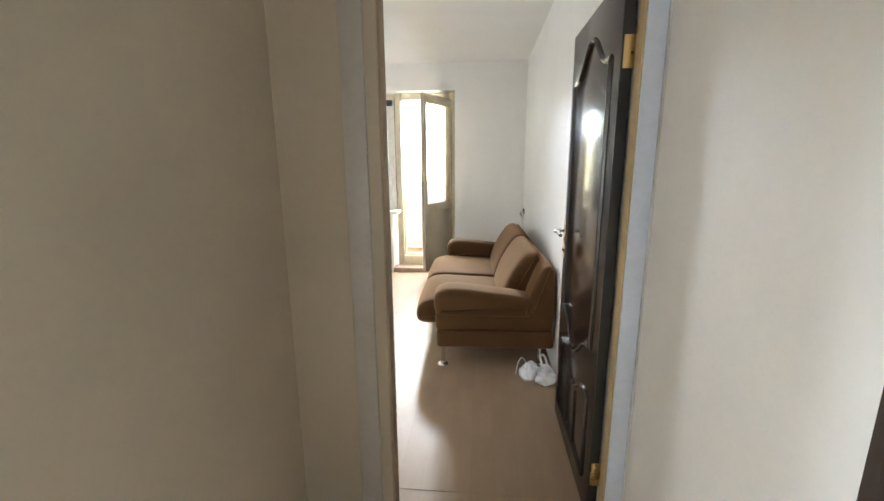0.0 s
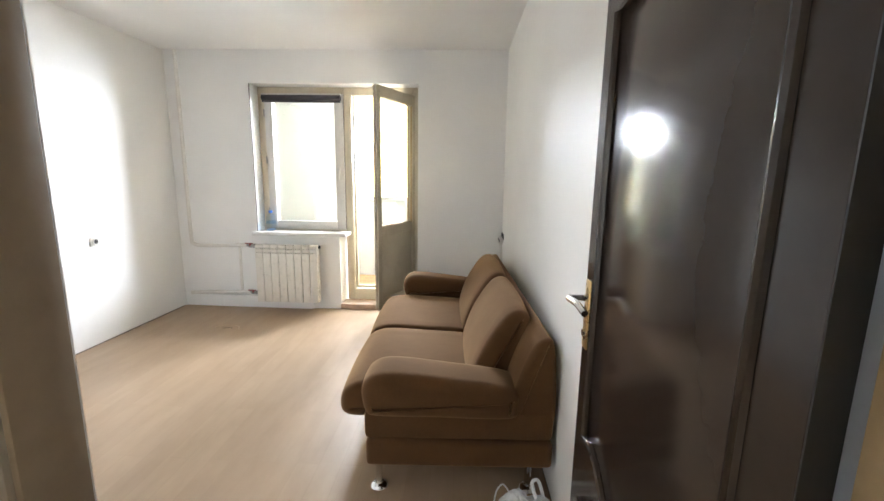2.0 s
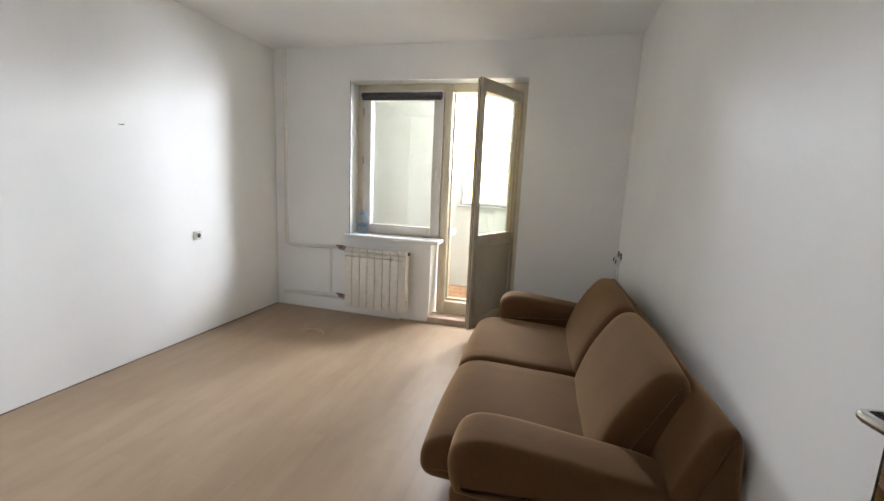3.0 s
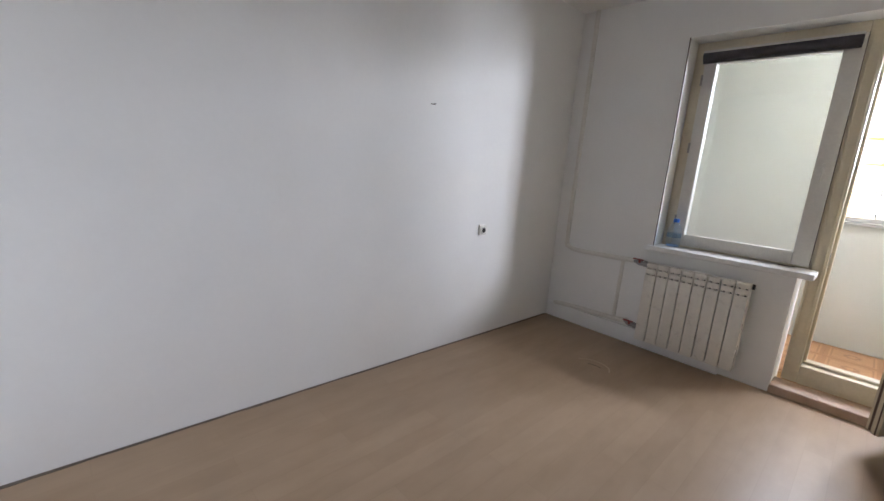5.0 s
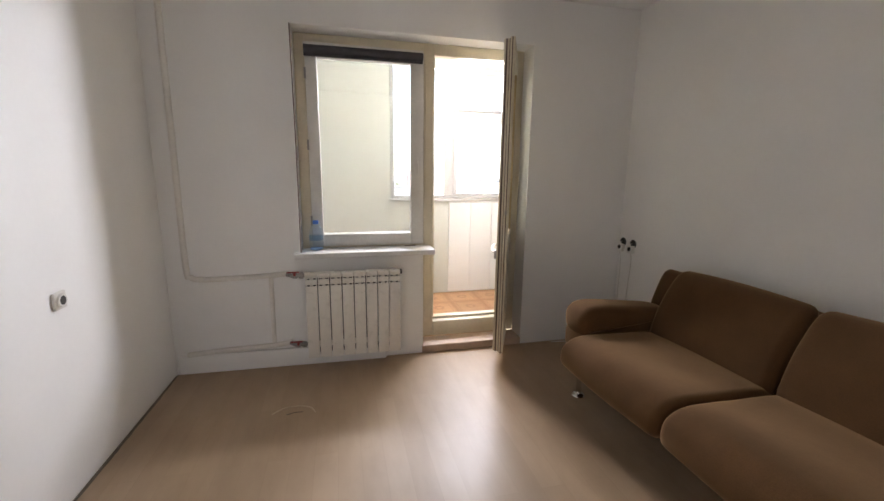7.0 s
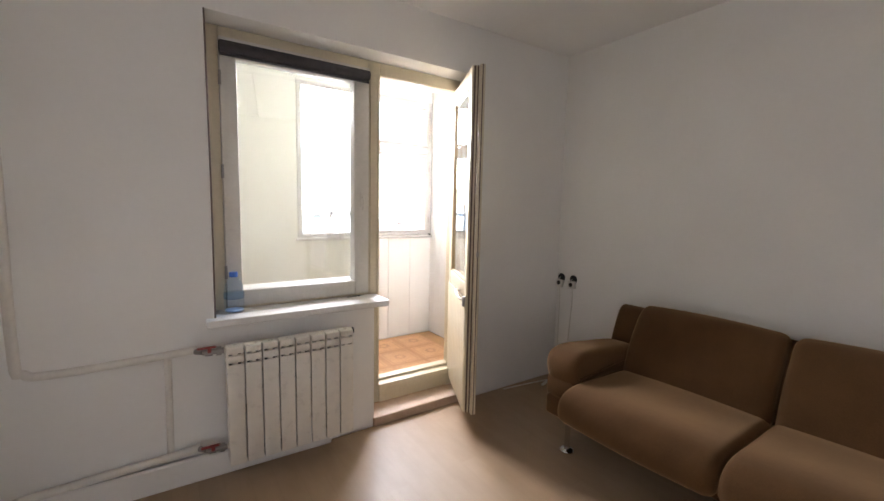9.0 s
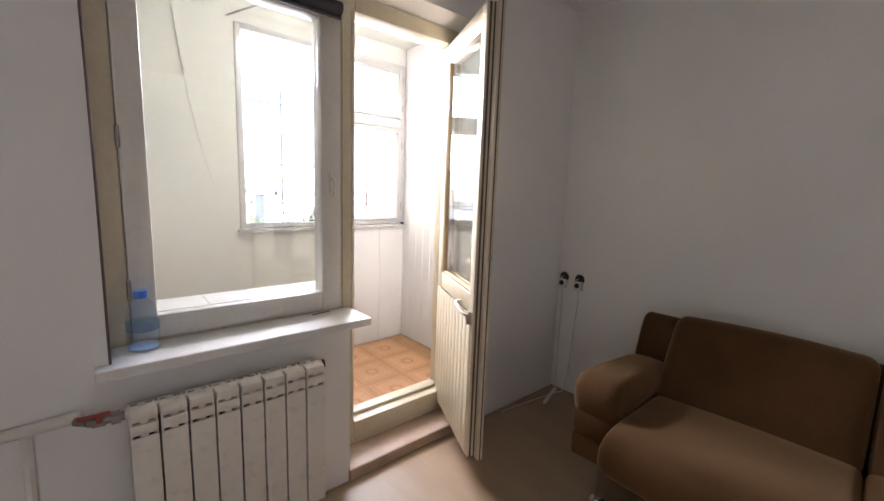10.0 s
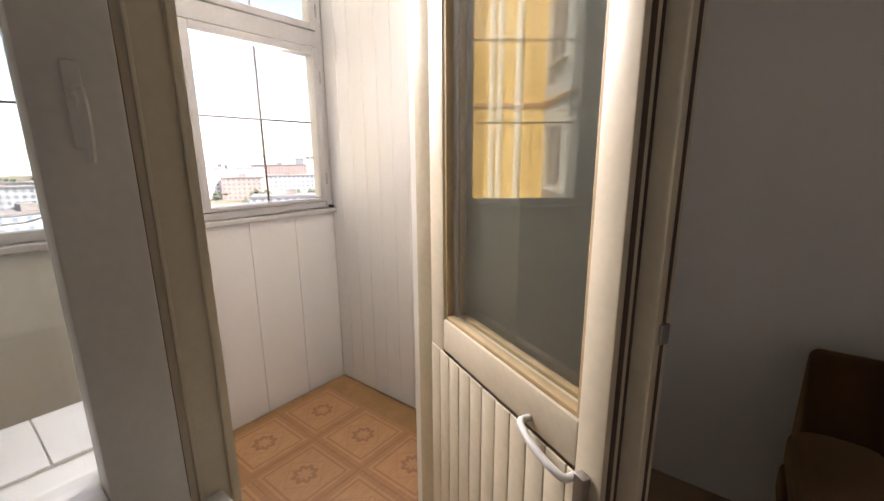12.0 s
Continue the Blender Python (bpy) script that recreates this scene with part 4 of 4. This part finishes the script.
for k in range(121):
    a = radians(-60 + k)
    h = 3 + 6 * noise.noise((k * 0.06, 3.3, 0)) + 4 * noise.noise((k * 0.31, 1.1, 0))
    ring.append((bm.verts.new((1100 * math.sin(a), 1100 * math.cos(a), -28)), bm.verts.new((1100 * math.sin(a), 1100 * math.cos(a), h))))
for p, q in zip(ring, ring[1:]):
    bm.faces.new((p[0], q[0], q[1], p[1]))
setting("backdrop", bm, M_HAZE, "hills on the horizon, haze painted as a faint blue glow")
setting("ground", boxes((-2500, 2500, -2500, 4500, -30, -27)), M_GROUND, "dusty green ground far below")

wing = thing("apartment_building", "ochre and cream wing of the apartment block with pipes", "building", (-2, 17, -27))
part("wall", boxes((-1.90, 0.15, 16.0, 22.0, -27, 14)), M_YELLOW, wing)
part("side_wall", boxes((-7.0, -1.90, 11.8, 22.0, -27, 14)), M_CREAMF, wing, "cream side wall")
for x in (-0.75, -0.55, -1.2):
    part("pipe", cyl(bmesh.new(), (x, 15.92, -27), (x, 15.92, 14), 0.05, n=10), M_CREAMF, wing, "pale vertical pipe")
for zf in range(-9, 5):
    z = zf * 2.8 + 0.62
    part("string_course", boxes((-1.90, 0.15, 15.95, 16.0, z + 1.96, z + 2.05)), M_TRIMWOOD, wing)
    part("string_course", boxes((-1.90, -1.86, 11.8, 15.95, z + 1.96, z + 2.05)), M_TRIMWOOD, wing)
    w = part("window", boxes((-1.915, -1.885, 14.2, 15.5, z, z + 1.5)), M_WINWHITE, wing)
    for y in (14.28, 14.90):
        part("pane", boxes((-1.885, -1.88, y, y + 0.52, z + 0.08, z + 1.42)), M_FARGLASS, w)
    part("sill", boxes((-1.90, -1.80, 14.15, 15.55, z - 0.06, z)), M_WINWHITE, w)

rng = random.Random(7)


def far_block(x, y, w, d, floors, mat, turn):
    t = thing("far_building", "distant apartment block with rows of windows", "building", (x, y, -27), "town below")
    m = Matrix.Translation((x, y, -27)) @ Matrix.Rotation(turn, 4, "Z")
    h = floors * 3.0
    for nm, bm, mt in (("wall", boxes((-w / 2, w / 2, -d / 2, d / 2, 0, h)), mat), ("roof", boxes((-w / 2 - 0.4, w / 2 + 0.4, -d / 2 - 0.4, d / 2 + 0.4, h, h + 0.7), (-2, 2, -2, 2, h + 0.7, h + 3)), M_ROOF)):
        bmesh.ops.transform(bm, matrix=m, verts=bm.verts)
        part(nm, bm, mt, t, smooth=False)
    bm = bmesh.new()
    n = int(w / 3.2)
    for f in range(floors):
        for k in range(n):
            cx = -w / 2 + (k + 0.5) * w / n
            box(bm, cx - 0.75, cx + 0.75, -d / 2 - 0.06, -d / 2 + 0.02, f * 3 + 1.0, f * 3 + 2.4)
    bmesh.ops.transform(bm, matrix=m, verts=bm.verts)
    tagged(part("windows", bm, M_FARGLASS, t, smooth=False), kind="stuff")


for k in range(46):
    dist = 130 + 480 * (k / 46) + rng.uniform(-20, 20)
    az = radians(rng.uniform(3, 62))
    far_block(dist * math.sin(az), 7 + dist * math.cos(az), rng.uniform(18, 60), rng.uniform(11, 14), rng.choice((3, 5, 5, 5, 7, 9)) if dist > 200 else rng.choice((2, 3, 4)),
              rng.choice(M_PANEL), rng.uniform(-0.8, 0.5))
for x, y, w, floors, cap in ((56.0, 300.0, 9.0, 9, 15.0), (78.0, 300.0, 7.0, 8, 10.0)):
    t = thing("far_tower", "distant blue-grey tower with a wider flat top", "tower", (x, y, -27), "towers on the skyline")
    part("shaft", boxes((x - w / 2, x + w / 2, y - 5, y + 5, -27, -27 + floors * 3)), M_PANEL[3], t, smooth=False)
    part("top", boxes((x - cap / 2, x + cap / 2, y - 7, y + 7, -27 + floors * 3, -27 + floors * 3 + 2.2)), M_PANEL[3], t, smooth=False)
bm = bmesh.new()
for k in range(420):
    dist = 60 + 700 * rng.random() ** 1.3
    az = radians(rng.uniform(0, 66))
    x, y = dist * math.sin(az), 7 + dist * math.cos(az)
    for q in range(4):
        r = rng.uniform(1.4, 3.2)
        res = bmesh.ops.create_icosphere(bm, subdivisions=1, radius=r) if k < 60 else None
        if res is None:
            c = Vector((x + rng.uniform(-3, 3), y + rng.uniform(-3, 3), -27 + rng.uniform(2, 7)))
            vs = [bm.verts.new(c + Vector((a, b, e)) * r * rng.uniform(0.8, 1.2)) for a, b, e in ((1, 0, 0), (-1, 0, 0), (0, 1, 0), (0, -1, 0), (0, 0, 1), (0, 0, -1))]
            for i, j, h in ((0, 2, 4), (2, 1, 4), (1, 3, 4), (3, 0, 4), (2, 0, 5), (1, 2, 5), (3, 1, 5), (0, 3, 5)):
                bm.faces.new((vs[i], vs[j], vs[h]))
        else:
            off = Vector((x + rng.uniform(-3, 3), y + rng.uniform(-3, 3), -27 + rng.uniform(2, 7)))
            for v in res["verts"]:
                v.co = v.co * rng.uniform(0.8, 1.2) + off
tagged(link("far_trees", bm, M_LEAF), "dark green treetops among the distant blocks", "trees", kind="stuff")

# ---- pieces: balcony panels and floor tiles ----


def shared(name, bm, mat):
    bmesh.ops.recalc_face_normals(bm, faces=bm.faces)
    me = bpy.data.meshes.new(name)
    bm.to_mesh(me)
    bm.free()
    me.materials.append(mat)
    return me


def piece(name, me, parent, at, rz=0):
    ob = new(name, me)
    ob.parent = parent
    ob.matrix_basis = pose(*at, 0, 0, rz)
    return ob


cladding = tagged(new("balcony_cladding", None), "white plastic panels lining the balcony", "cladding", kind="structure")
me = shared("panel", boxes((0.0008, 0.0992, 0, 0.011, 0, BTOP - BFLOOR), bev=0.0014), M_PVC)
for k in range(11):
    piece("panel", me, cladding, (BE, OUT + 0.10 * k - 0.02, BFLOOR), 90).matrix_basis = pose(BE + 0.011, OUT + 0.10 * k - 0.02, BFLOOR, 0, 0, 90)
me = shared("panel", boxes((0.0008, 0.2492, 0, 0.011, 0, 1.062 - BFLOOR), bev=0.0014), M_PVC)
for k in range(3):
    piece("panel", me, cladding, (BE - 0.25 * (k + 1), BN, BFLOOR))

me = shared("tile", boxes((-0.1646, 0.1646, -0.1646, 0.1646, -0.005, 0), bev=0.0012), M_TILE)
lino = tagged(new("balcony_floor", None), "orange-brown parquet patterned balcony floor tiles", "floor", kind="structure")
for i in range(10):
    for j in range(3):
        piece("tile", me, lino, (1.09 - 0.33 * i, 7.245 - 0.33 * j, BFLOOR))
me = shared("ledge_tile", boxes((0.001, 0.1960, 0.001, 0.198, 0, 0.006), bev=0.001), M_SILL)
for k in range(5):
    piece("ledge_tile", me, ledge, (-0.80 + 0.198 * k, OUT, 0.862))
